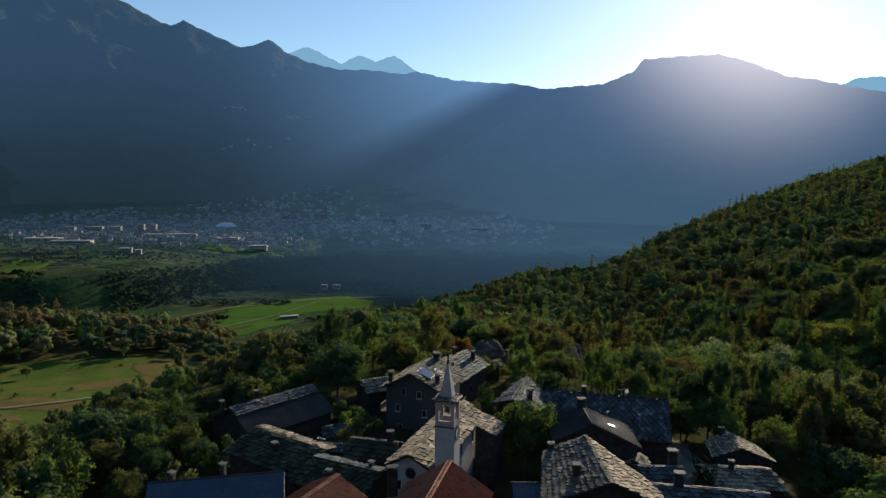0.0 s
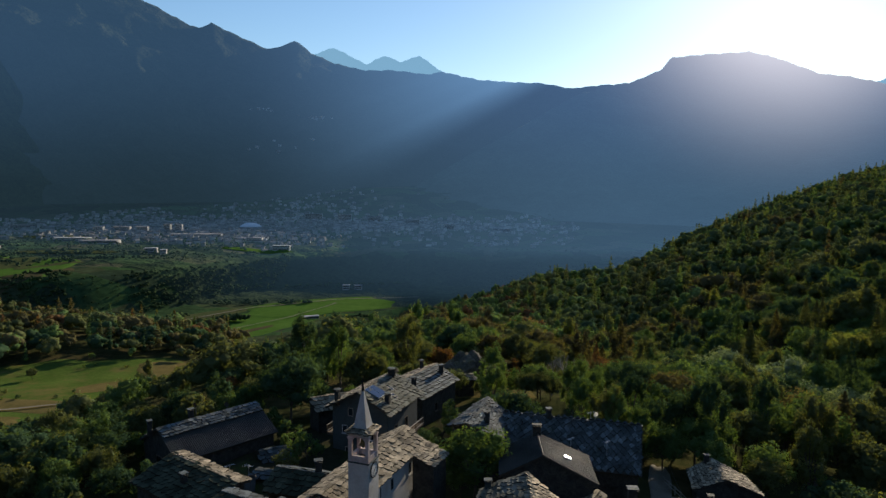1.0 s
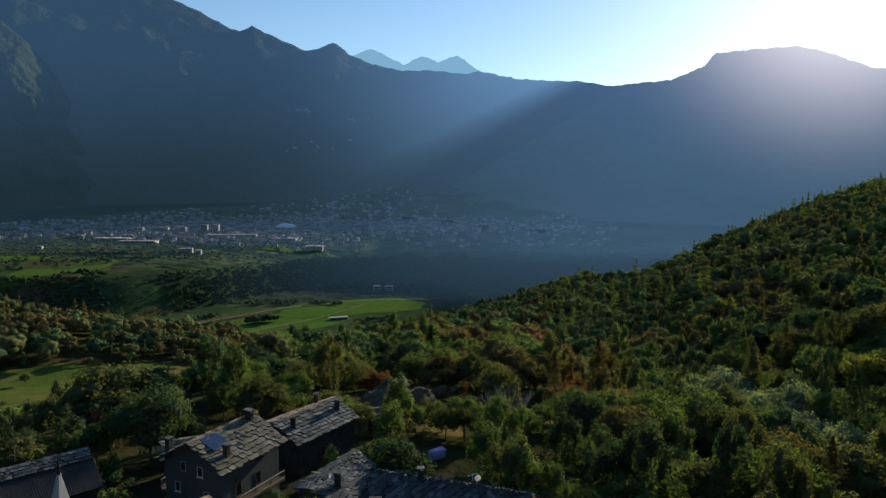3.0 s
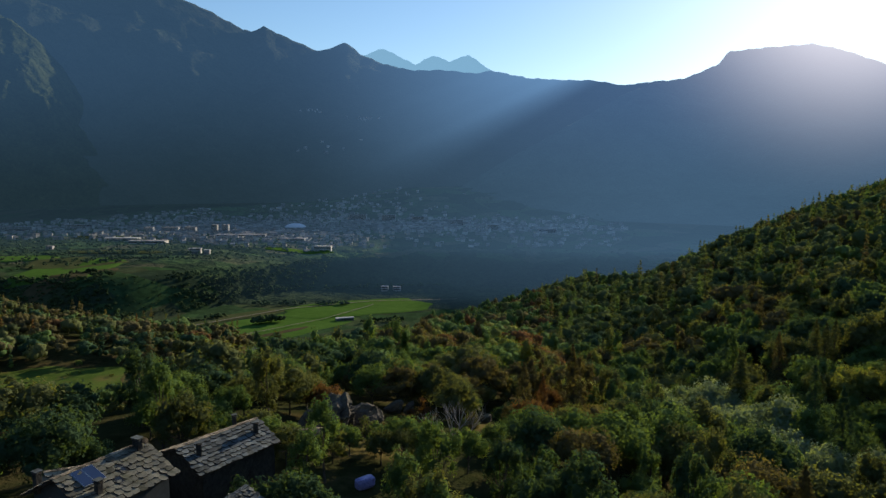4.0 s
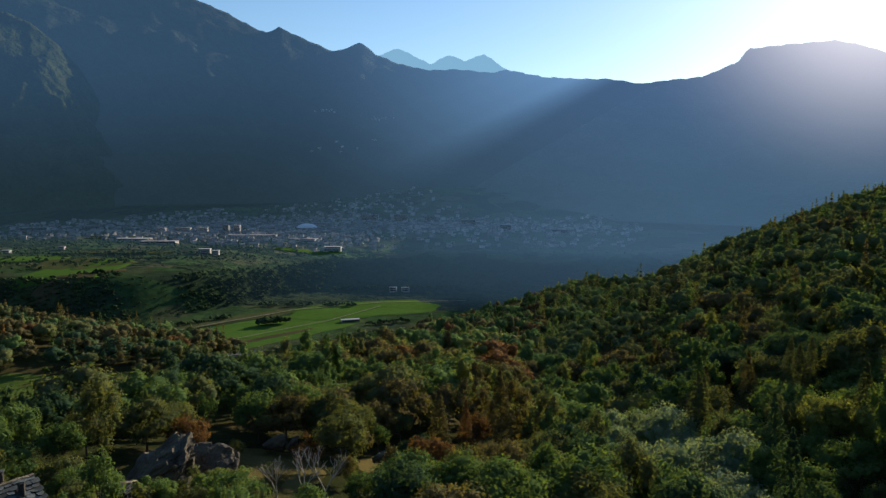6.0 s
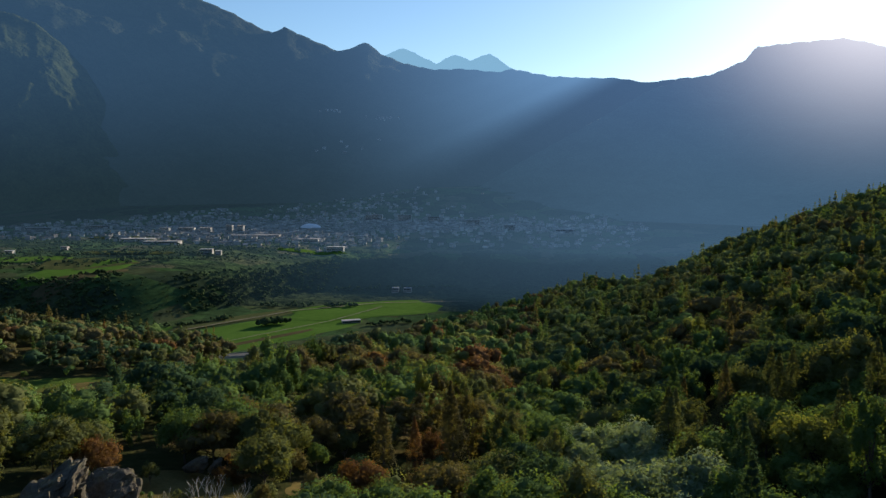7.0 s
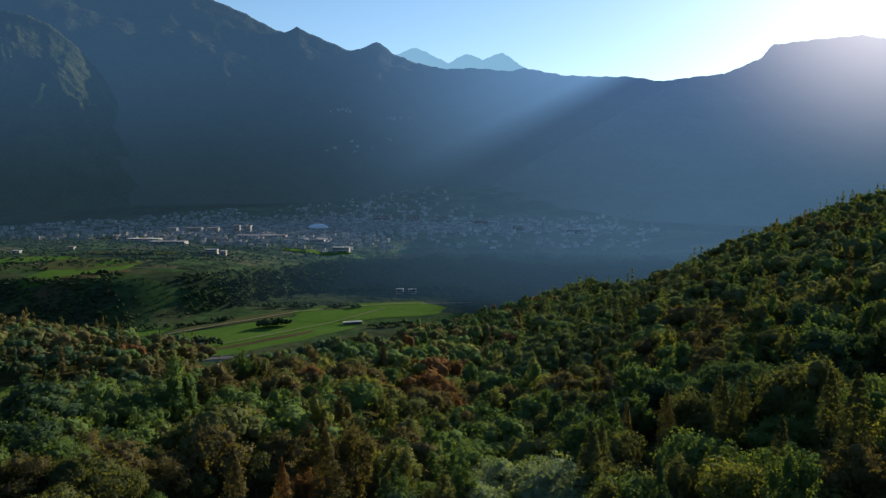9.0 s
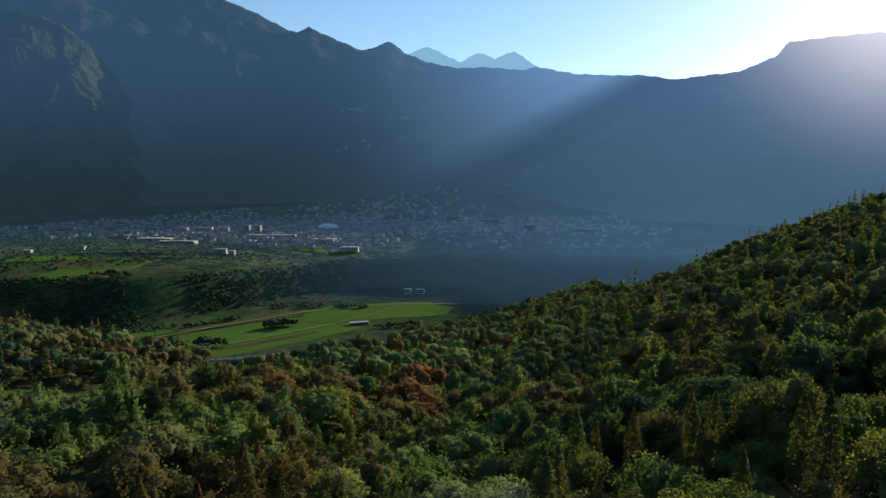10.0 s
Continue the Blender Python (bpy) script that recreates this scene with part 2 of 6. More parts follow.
M["leaf_rust"] = leafage("leaf_rust", (0.105, 0.061, 0.032), (0.269, 0.157, 0.074), 0.40)
# paler leaves for far trees: haze put into the leaf colour
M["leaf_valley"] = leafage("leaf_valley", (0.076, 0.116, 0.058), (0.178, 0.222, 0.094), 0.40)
M["leaf_yellow"] = leafage("leaf_yellow", (0.11, 0.142, 0.048), (0.293, 0.323, 0.104), 0.40)

# the ground: forest floor with litter and moss on the hills; a patchwork of pasture and plots on the valley floor
M["forest_floor"] = surface("forest_floor", (0.018, 0.024, 0.009), (0.055, 0.055, 0.022), 0.02, 0.4, 1.0, 0.8, 1.5, stain=(0.085, 0.065, 0.03), stain_scale=0.05, spec=0.0)
nt = M["forest_floor"].node_tree
bsdf = nt.nodes["Principled BSDF"]
geo = nt.nodes.new("ShaderNodeNewGeometry")
cells = nt.nodes.new("ShaderNodeTexVoronoi")
cells.inputs["Scale"].default_value = 0.016
nt.links.new(geo.outputs["Position"], cells.inputs["Vector"])
plot = nt.nodes.new("ShaderNodeSeparateColor")
nt.links.new(cells.outputs["Color"], plot.inputs[0])
plots = ramp_of(nt, plot.outputs[0], [(0.0, (0.035, 0.062, 0.028)), (0.35, (0.045, 0.085, 0.032)), (0.6, (0.065, 0.078, 0.038)), (0.85, (0.034, 0.052, 0.030))])
plots = mixed(nt, 1.0, plots, ramp_of(nt, noise_of(nt, geo.outputs["Position"], 0.05, 5, 0.7), [(0.3, (0.55, 0.55, 0.55)), (0.7, (1.25, 1.25, 1.25))]), "MULTIPLY")
high = nt.nodes.new("ShaderNodeSeparateXYZ")
nt.links.new(geo.outputs["Position"], high.inputs[0])
level = nt.nodes.new("ShaderNodeMapRange")
nt.links.new(high.outputs[2], level.inputs[0])
level.inputs[1].default_value, level.inputs[2].default_value = -190, -215
level.inputs[3].default_value, level.inputs[4].default_value = 0, 1
far_y = nt.nodes.new("ShaderNodeMapRange")
nt.links.new(high.outputs[1], far_y.inputs[0])
far_y.inputs[1].default_value, far_y.inputs[2].default_value = 980, 1040
old = bsdf.inputs["Base Color"].links[0].from_socket
nt.links.new(mixed(nt, calc(nt, "MAXIMUM", level.outputs[0], far_y.outputs[0]), old, plots), bsdf.inputs["Base Color"])
M["earth"] = surface("earth", (0.02, 0.022, 0.011), (0.05, 0.046, 0.028), 0.12, 1.5, 1.0, 0.7, 3, stain=(0.045, 0.06, 0.015), stain_scale=0.2, spec=0.0)

# ---- terrain ----
def softplus(v, w):
    return w * np.logaddexp(0, v / w)


def smoothmax(a, b, w):
    return w * np.logaddexp(a / w, b / w)


def step(v, a, b):
    s = np.clip((v - a) / (b - a), 0, 1)
    return s * s * (3 - 2 * s)


def bump_at(x, y, cx, cy, sx, sy):
    return np.exp(-(((x - cx) / sx) ** 2 + ((y - cy) / sy) ** 2))


def wavy(x, y, scale, seed):
    """Smooth rolling variation between about -1 and 1."""
    r = np.random.RandomState(seed)
    v = 0 * x
    for k in range(7):
        a, p, f = r.uniform(0, 6.283), r.uniform(0, 6.283), scale * r.uniform(0.5, 1.9)
        v = v + np.sin((x * math.cos(a) + y * math.sin(a)) / f + p) / 3.2
    return v


def relief(x, y):
    slope = -32.0 + 0.3827 * x - 0.114 * y - 0.10 * softplus(x - 270, 40)   # the wooded hillside on the right
    knoll = 6.5 - 0.2 * softplus(y - 128, 12) - 0.28 * softplus(x - 24, 8) - 0.42 * softplus(-48 - x, 10)
    knoll = knoll - 0.25 * softplus(45 - y, 12) * (x < 400) - 0.17 * softplus(y - 225, 20) * step(-x, 0, 50)
    shelf = -60 - 0.10 * (y - 300) - 0.14 * softplus(x + 150, 15) + 11 * bump_at(x, y, -270, 440, 90, 70) + 0.25 * softplus(-330 - x, 30)
    hill = smoothmax(smoothmax(slope, knoll, 4), shelf, 4)
    edge = np.where(x < -135, 462 + 105 * step(-x, 135, 200), np.minimum(462 + (x + 135) * 4.0, 930))
    edge = edge * (1 - step(x, 105, 150)) + step(x, 105, 150) * (600 + 0.95 * (x - 110))
    edge = edge + 12 * wavy(x, y, 60, 3)
    hill = hill - (0.75 - 0.3 * step(x, 90, 170)) * softplus(y - edge, 14)
    floor = -229 + 2.0 * wavy(x, y, 160, 5)
    west = step(-x, 430, 760)
    foot = 1620 - 500 * west - 0.15 * softplus(-700 - x, 60) + 30 * wavy(x, y, 150, 7)
    rise = step(y, foot, foot + 160)
    terrace = (50 + 24 * west) * rise + (0.060 - 0.045 * west) * softplus(y - foot - 170, 30) + 0.115 * softplus(np.minimum(y, 3050) - 2340, 50) + 2.5 * wavy(x, y, 110, 9) * rise
    valley = floor + terrace
    z = smoothmax(hill, valley, 5)
    near = bump_at(x, y, 20, 110, 200, 200)
    return z + (0.35 + 0.6 * near) * wavy(x, y, 9, 11) * (1 - 0.85 * step(z, -190, -215))


NX, NY = 310, 360
gu, gv = np.linspace(-1, 1, NX), np.linspace(-1, 1, NY)
GX, GY = 20 + 62 * np.sinh(4.95 * gu), 120 + 62 * np.sinh(4.95 * gv)
XX, YY = np.meshgrid(GX, GY)
GZ = relief(XX, YY)


def ground_z(x, y):
    """Height of the ground sheet at a place in plan."""
    i = int(np.clip(np.searchsorted(GX, x) - 1, 0, NX - 2))
    j = int(np.clip(np.searchsorted(GY, y) - 1, 0, NY - 2))
    a, b = (x - GX[i]) / (GX[i + 1] - GX[i]), (y - GY[j]) / (GY[j + 1] - GY[j])
    return float((GZ[j, i] * (1 - a) + GZ[j, i + 1] * a) * (1 - b) + (GZ[j + 1, i] * (1 - a) + GZ[j + 1, i + 1] * a) * b)


FAR_SHEET = []


def top_z(x, y):
    """Height of what lies open to the sky: the ground, or the finer sheet of the far valley side over it."""
    z = ground_z(x, y)
    if FAR_SHEET and FAR_SHEET[0][0] < x < FAR_SHEET[0][-1] and FAR_SHEET[1][0] < y < FAR_SHEET[1][-1]:
        cols, rows_, Z = FAR_SHEET
        i, j = int(np.searchsorted(cols, x)) - 1, int(np.searchsorted(rows_, y)) - 1
        a, b = (x - cols[i]) / (cols[i + 1] - cols[i]), (y - rows_[j]) / (rows_[j + 1] - rows_[j])
        z = max(z, float((Z[j, i] * (1 - a) + Z[j, i + 1] * a) * (1 - b) + (Z[j + 1, i] * (1 - a) + Z[j + 1, i + 1] * a) * b))
    return z


def grid_mesh(name, P, material, smooth=True):
    """One sheet from an array of rows of places."""
    n, m = P.shape[:2]
    idx = np.arange(n * m).reshape(n, m)
    faces = np.stack([idx[:-1, :-1], idx[:-1, 1:], idx[1:, 1:], idx[1:, :-1]], -1).reshape(-1, 4)
    me = bpy.data.meshes.new(name)
    me.from_pydata(P.reshape(-1, 3).tolist(), [], faces.tolist())
    me.materials.append(material)
    if smooth:
        me.shade_smooth()
    return me


tagged(new("ground", grid_mesh("ground", np.stack([XX, YY, GZ], -1), M["forest_floor"])),
       "wooded hillside falling to a wide valley floor", "ground", kind="structure")


def field(name, cx, cy, rx, ry, turn, material, label, lift=0.25, n=14, square=4.0):
    """A patch of field or meadow that lies on the ground, with an uneven, rounded outline."""
    r = random.Random(hash((round(cx), round(cy))) % 9999)
    ph = [r.uniform(0, 6.28) for _ in range(3)]
    rows = []
    c, s = math.cos(radians(turn)), math.sin(radians(turn))
    for i in range(n + 1):
        k = i / n
        row = []
        for j in range(4 * n):
            a = 2 * math.pi * j / (4 * n)
            sq = (abs(math.cos(a)) ** square + abs(math.sin(a)) ** square) ** (-1 / square)
            w = sq * (1 + 0.05 * math.sin(3 * a + ph[0]) + 0.04 * math.sin(7 * a + ph[1]) + 0.02 * math.sin(13 * a + ph[2]))
            u, v = k * w * rx * math.cos(a), k * w * ry * math.sin(a)
            x, y = cx + u * c - v * s, cy + u * s + v * c
            row.append((x, y, top_z(x, y) + lift * (1.0 if k < 0.99 else 0.2)))
        row.append(row[0])
        rows.append(row)
    ob = new(name, grid_mesh(name, np.array(rows), material))
    return tagged(ob, label, "field", "fields", kind="structure")

# ---- far mountains ----
RANGES = []


def slope_z(k, x, y):
    """Height of range k, counted in building order, at a place in plan."""
    az, P = RANGES[k]
    j = int(np.clip(np.searchsorted(az, math.degrees(math.atan2(x - 45, y - 45))), 1, len(az) - 2))
    r = np.hypot(P[:-8, j, 0] - 45, P[:-8, j, 1] - 45)
    return float(np.interp(math.hypot(x - 45, y - 45), r, P[:-8, j, 2], left=-999.0))


def range_of(name, label, skyline, r_base, r_ridge, z_base, material, seed, rough, power=1.15, n_az=260, n_up=60, cx=45, cy=45, jag=0.05, grain=900):
    """A mountain range round the valley: skyline gives bearing and height in degrees; spurs and gullies run down from it.
    r_ridge: the crest's distance, or rows of bearing and distance."""
    az = np.linspace(skyline[0][0], skyline[-1][0], n_az)
    el = np.interp(az, [a for a, _ in skyline], [e for _, e in skyline])
    ridge = np.interp(az, [a for a, _ in r_ridge], [d for _, d in r_ridge]) if isinstance(r_ridge, list) else np.full(n_az, float(r_ridge))
    foot = np.interp(az, [a for a, _ in r_base], [d for _, d in r_base]) if isinstance(r_base, list) else np.full(n_az, float(r_base))
    rs = np.random.RandomState(seed)
    for f in (2.3, 5.1, 11.7):
        el = el + jag / f ** 0.6 * np.sin(az * f * 2 + rs.uniform(0, 6))
    a = np.radians(az)
    z_top = 45 + np.tan(np.radians(el)) * ridge
    rows = []
    for i in range(n_up + 8):
        v = min(i / n_up, 1)
        back = max(i - n_up, 0)
        r = foot + (ridge - foot) * v + back * 30
        z = z_base + (z_top - z_base) * v ** power - back * 60
        x, y = cx + np.sin(a) * r, cy + np.cos(a) * r
        if not back:
            spur = np.array([noise.ridged_multi_fractal(Vector((px / grain + seed, py / grain, v * 0.8)), 0.9, 2.1, 5, 1.0, 2.0) for px, py in zip(x, y)])
            z = z + rough * (spur - 1.0) * min(1, v * (1 - v) * 5)
        rows.append(np.stack([x, y, z], -1))
    RANGES.append((az, np.array(rows)))
    ob = new(name, grid_mesh(name, np.array(rows), material))
    return tagged(ob, label, "mountain", kind="structure")


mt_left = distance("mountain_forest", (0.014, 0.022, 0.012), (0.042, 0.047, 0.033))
# pale blue of the peaks is haze, given off as flat emission
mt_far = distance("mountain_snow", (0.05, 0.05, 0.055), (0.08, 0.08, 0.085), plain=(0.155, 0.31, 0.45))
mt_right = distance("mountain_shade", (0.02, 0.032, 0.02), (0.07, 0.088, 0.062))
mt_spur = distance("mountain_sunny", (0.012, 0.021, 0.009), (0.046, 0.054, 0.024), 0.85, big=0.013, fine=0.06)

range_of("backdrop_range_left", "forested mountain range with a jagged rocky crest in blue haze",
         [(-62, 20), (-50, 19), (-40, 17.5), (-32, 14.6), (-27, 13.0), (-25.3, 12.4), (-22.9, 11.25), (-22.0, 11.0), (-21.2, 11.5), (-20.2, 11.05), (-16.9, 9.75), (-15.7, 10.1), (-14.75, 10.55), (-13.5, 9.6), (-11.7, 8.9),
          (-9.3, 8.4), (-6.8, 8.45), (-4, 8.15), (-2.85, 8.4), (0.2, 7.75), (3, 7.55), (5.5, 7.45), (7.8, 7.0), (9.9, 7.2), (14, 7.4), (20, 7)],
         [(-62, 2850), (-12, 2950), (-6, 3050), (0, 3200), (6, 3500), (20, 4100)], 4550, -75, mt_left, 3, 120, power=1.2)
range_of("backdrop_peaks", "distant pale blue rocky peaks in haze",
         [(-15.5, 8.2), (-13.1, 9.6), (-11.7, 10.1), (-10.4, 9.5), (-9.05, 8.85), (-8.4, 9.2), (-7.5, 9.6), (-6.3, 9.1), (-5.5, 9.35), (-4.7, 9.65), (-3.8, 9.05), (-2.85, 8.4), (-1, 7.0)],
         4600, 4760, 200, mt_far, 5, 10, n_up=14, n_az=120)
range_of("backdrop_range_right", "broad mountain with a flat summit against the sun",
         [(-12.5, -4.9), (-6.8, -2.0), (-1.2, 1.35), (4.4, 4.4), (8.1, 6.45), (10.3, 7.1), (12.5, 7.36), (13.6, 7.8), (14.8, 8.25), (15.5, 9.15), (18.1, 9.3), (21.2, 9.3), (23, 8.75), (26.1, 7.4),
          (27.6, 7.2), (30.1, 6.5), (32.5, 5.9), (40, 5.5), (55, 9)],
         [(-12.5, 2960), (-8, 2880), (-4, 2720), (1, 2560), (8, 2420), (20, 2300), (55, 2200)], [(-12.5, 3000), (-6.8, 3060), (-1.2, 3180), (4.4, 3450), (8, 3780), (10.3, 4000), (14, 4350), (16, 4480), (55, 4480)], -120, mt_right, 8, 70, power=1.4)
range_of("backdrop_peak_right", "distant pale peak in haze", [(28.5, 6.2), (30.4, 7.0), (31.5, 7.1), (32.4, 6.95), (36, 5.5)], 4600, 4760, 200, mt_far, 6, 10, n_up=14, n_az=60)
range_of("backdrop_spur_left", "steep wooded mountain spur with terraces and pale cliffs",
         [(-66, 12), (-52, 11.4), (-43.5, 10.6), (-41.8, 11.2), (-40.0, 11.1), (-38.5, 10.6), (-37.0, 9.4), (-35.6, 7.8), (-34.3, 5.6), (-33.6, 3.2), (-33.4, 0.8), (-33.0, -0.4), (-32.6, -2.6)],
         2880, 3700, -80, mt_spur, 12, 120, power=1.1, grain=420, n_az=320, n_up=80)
# the far side of the valley: wooded bank and the terrace of the town, their haze put in as emission
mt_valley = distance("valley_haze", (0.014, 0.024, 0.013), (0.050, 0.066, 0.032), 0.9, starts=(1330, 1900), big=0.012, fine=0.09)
nt = mt_valley.node_tree
bsdf = nt.nodes["Principled BSDF"]
pos = nt.nodes.new("ShaderNodeNewGeometry").outputs["Position"]
cells = nt.nodes.new("ShaderNodeTexVoronoi")
cells.inputs["Scale"].default_value = 0.013
nt.links.new(pos, cells.inputs["Vector"])
plot = nt.nodes.new("ShaderNodeSeparateColor")
nt.links.new(cells.outputs["Color"], plot.inputs[0])
gardens = ramp_of(nt, plot.outputs[0], [(0.0, (0.020, 0.034, 0.018)), (0.4, (0.035, 0.052, 0.024)), (0.7, (0.055, 0.095, 0.034)), (0.9, (0.085, 0.085, 0.048))])
keep = nt.nodes.new("ShaderNodeSeparateXYZ")
nt.links.new(pos, keep.inputs[0])
flat = nt.nodes.new("ShaderNodeMapRange")
nt.links.new(keep.outputs[2], flat.inputs[0])
flat.inputs[1].default_value, flat.inputs[2].default_value = -182, -168
nt.links.new(mixed(nt, calc(nt, "MULTIPLY", flat.outputs[0], 0.8), bsdf.inputs["Base Color"].links[0].from_socket, gardens), bsdf.inputs["Base Color"])
SX, SY = np.meshgrid(np.arange(-2500, 1300, 9.0), np.concatenate([np.arange(1330, 1960, 7.0), np.arange(1960, 3300, 20.0)]))
fine_z = relief(SX, SY)
sheet = np.zeros((*SX.shape, 3))
for i, j in np.ndindex(*SX.shape):
    x, y = SX[i, j], SY[i, j]
    wooded = float(step(x, -560, -470) * step(y, 1560, 1620) * (1 - step(y, 1860, 1960)))
    crown = noise.noise(Vector((x / 13, y / 13, 3.0))) + 0.6 * noise.noise(Vector((x / 31, y / 31, 7.0))) if wooded > 0 else 0.0
    sheet[i, j] = x, y, max(ground_z(x, y), fine_z[i, j]) - 4 + 5.4 * float(step(y, 1330, 1440)) + wooded * (7 + 8.0 * crown)
FAR_SHEET[:] = [SX[0], SY[:, 0], sheet[:, :, 2]]
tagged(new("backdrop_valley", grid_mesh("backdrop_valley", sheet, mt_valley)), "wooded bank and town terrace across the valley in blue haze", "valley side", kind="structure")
# the remaining sides of the valley, behind the viewer
range_of("backdrop_range_behind", "forested mountain side closing the valley", [(55, 9), (90, 16), (150, 20), (210, 20), (270, 18), (298, 20)], 2400, 4300, -60, mt_left, 15, 110)

# ---- building helpers ----
def part(name, bm, material, parent=None, label="", smooth=False, m=None):
    """Links a bmesh as one mesh object, under a thing or a part."""
    me = bpy.data.meshes.new(name)
    bm.to_mesh(me)
    bm.free()
    if material:
        me.materials.append(material)
    if smooth:
        me.shade_smooth()
    ob = new(name, me)
    if parent:
        ob.parent = parent
    if m is not None:
        ob.matrix_basis = m
    return tagged(ob, label) if label else ob


def box(bm, x0, y0, z0, x1, y1, z1, m=None, bevel=0.0):
    """Adds a box, its edges broken where bevel is given."""
    g = bmesh.ops.create_cube(bm, size=1)["verts"]
    bmesh.ops.transform(bm, matrix=Matrix.Translation(((x0 + x1) / 2, (y0 + y1) / 2, (z0 + z1) / 2)) @ Matrix.Diagonal((x1 - x0, y1 - y0, z1 - z0, 1)), verts=g)
    if bevel:
        edges = list({e for v in g for e in v.link_edges})
        g = list({v for f in bmesh.ops.bevel(bm, geom=edges, offset=bevel, segments=1, affect="EDGES")["faces"] for v in f.verts} | {v for v in g if v.is_valid})
    if m is not None:
        bmesh.ops.transform(bm, matrix=m, verts=g)
    return g


def prism(bm, ring, thick, up=Vector((0, 0, 1))):
    """A solid slab over a ring of places."""
    a = [bm.verts.new(p) for p in ring]
    b = [bm.verts.new(Vector(p) + up * thick) for p in ring]
    n = len(ring)
    bm.faces.new(a[::-1])
    bm.faces.new(b)
    for i in range(n):
        bm.faces.new((a[i], a[(i + 1) % n], b[(i + 1) % n], b[i]))


def rod(bm, p, q, r, sides=6, r2=None):
    p, q = Vector(p), Vector(q)
    d = q - p
    g = bmesh.ops.create_cone(bm, cap_ends=True, segments=sides, radius1=r, radius2=r if r2 is None else r2, depth=d.length)["verts"]
    bmesh.ops.transform(bm, matrix=Matrix.Translation((p + q) / 2) @ d.to_track_quat("Z", "Y").to_matrix().to_4x4(), verts=g)


def empty(name, x, y, z, label, category, group="", turn=0.0):
    ob = new(name)
    ob.matrix_basis = pose(x, y, z, 0, 0, turn)
    return tagged(ob, label, category, group)


def slab_shape(kind, r):
    """One roof piece about 1 x 1 in plan with its lower edge at y = -0.5: an irregular stone slab, a cut slate or a curved tile."""
    bm = bmesh.new()
    if kind == "stone":
        c = [(-0.52, 0.5), (-0.54, -0.25), (-0.34, -0.5), (0.05, -0.56), (0.38, -0.46), (0.54, -0.2), (0.52, 0.5)]
        c = [(x + r.uniform(-0.05, 0.05), y + (r.uniform(-0.07, 0.07) if y < 0 else 0)) for x, y in c]
        prism(bm, [(x, y, 0) for x, y in c][::-1], 0.10)
    elif kind == "diamond":
        c = [(-0.53, 0.26), (-0.04, -0.6), (0.06, -0.58), (0.53, 0.3), (0.06, 1.12), (-0.06, 1.12)]
        c = [(x + r.uniform(-0.05, 0.05), y + r.uniform(-0.05, 0.05)) for x, y in c]
        prism(bm, [(x, y, 0) for x, y in c], 0.10)
    else:
        n = 5
        top = [[(x, y, 0.16 * math.sin(math.pi * i / (n - 1))) for i, x in enumerate([-0.5 + k / (n - 1) for k in range(n)])] for y in (-0.5, 0.5)]
        v = [[bm.verts.new(p) for p in row] for row in top]
        w = [[bm.verts.new((x, y, z - 0.05)) for x, y, z in row] for row in top]
        for i in range(n - 1):
            bm.faces.new((v[0][i], v[0][i + 1], v[1][i + 1], v[1][i]))
            bm.faces.new((w[0][i], v[0][i], v[0][i + 1], w[0][i + 1])[::-1])
    bm.normal_update()
    for f in bm.faces:
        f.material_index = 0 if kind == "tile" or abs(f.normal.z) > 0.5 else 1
    return bm


PIECE = {}
for kind, mats in (("stone", ("stone_slab", "slate_slab", "moss_slab", "lichen_slab")), ("diamond", ("slate_slab",)), ("tile", ("red_tile", "brown_tile"))):
    for mname in mats:
        PIECE[kind, mname] = []
        for k in range(6 if kind != "tile" else 2):
            me = bpy.data.meshes.new({"stone": "slab", "diamond": "slab", "tile": "tile"}[kind])
            bm = slab_shape(kind, random.Random(k + 3))
            bm.to_mesh(me)
            bm.free()
            me.materials.append(M[mname])
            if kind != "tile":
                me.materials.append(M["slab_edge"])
            PIECE[kind, mname].append(me)


CAPS = {}
for mname in ("stone_slab", "slate_slab", "lichen_slab", "red_tile"):
    bm = bmesh.new()
    box(bm, -0.26, -0.31, -0.04, 0.26, 0.31, 0.05)
    CAPS[mname] = bpy.data.meshes.new("ridge_cap")
    bm.to_mesh(CAPS[mname])
    bm.free()
    CAPS[mname].materials.append(M[mname])


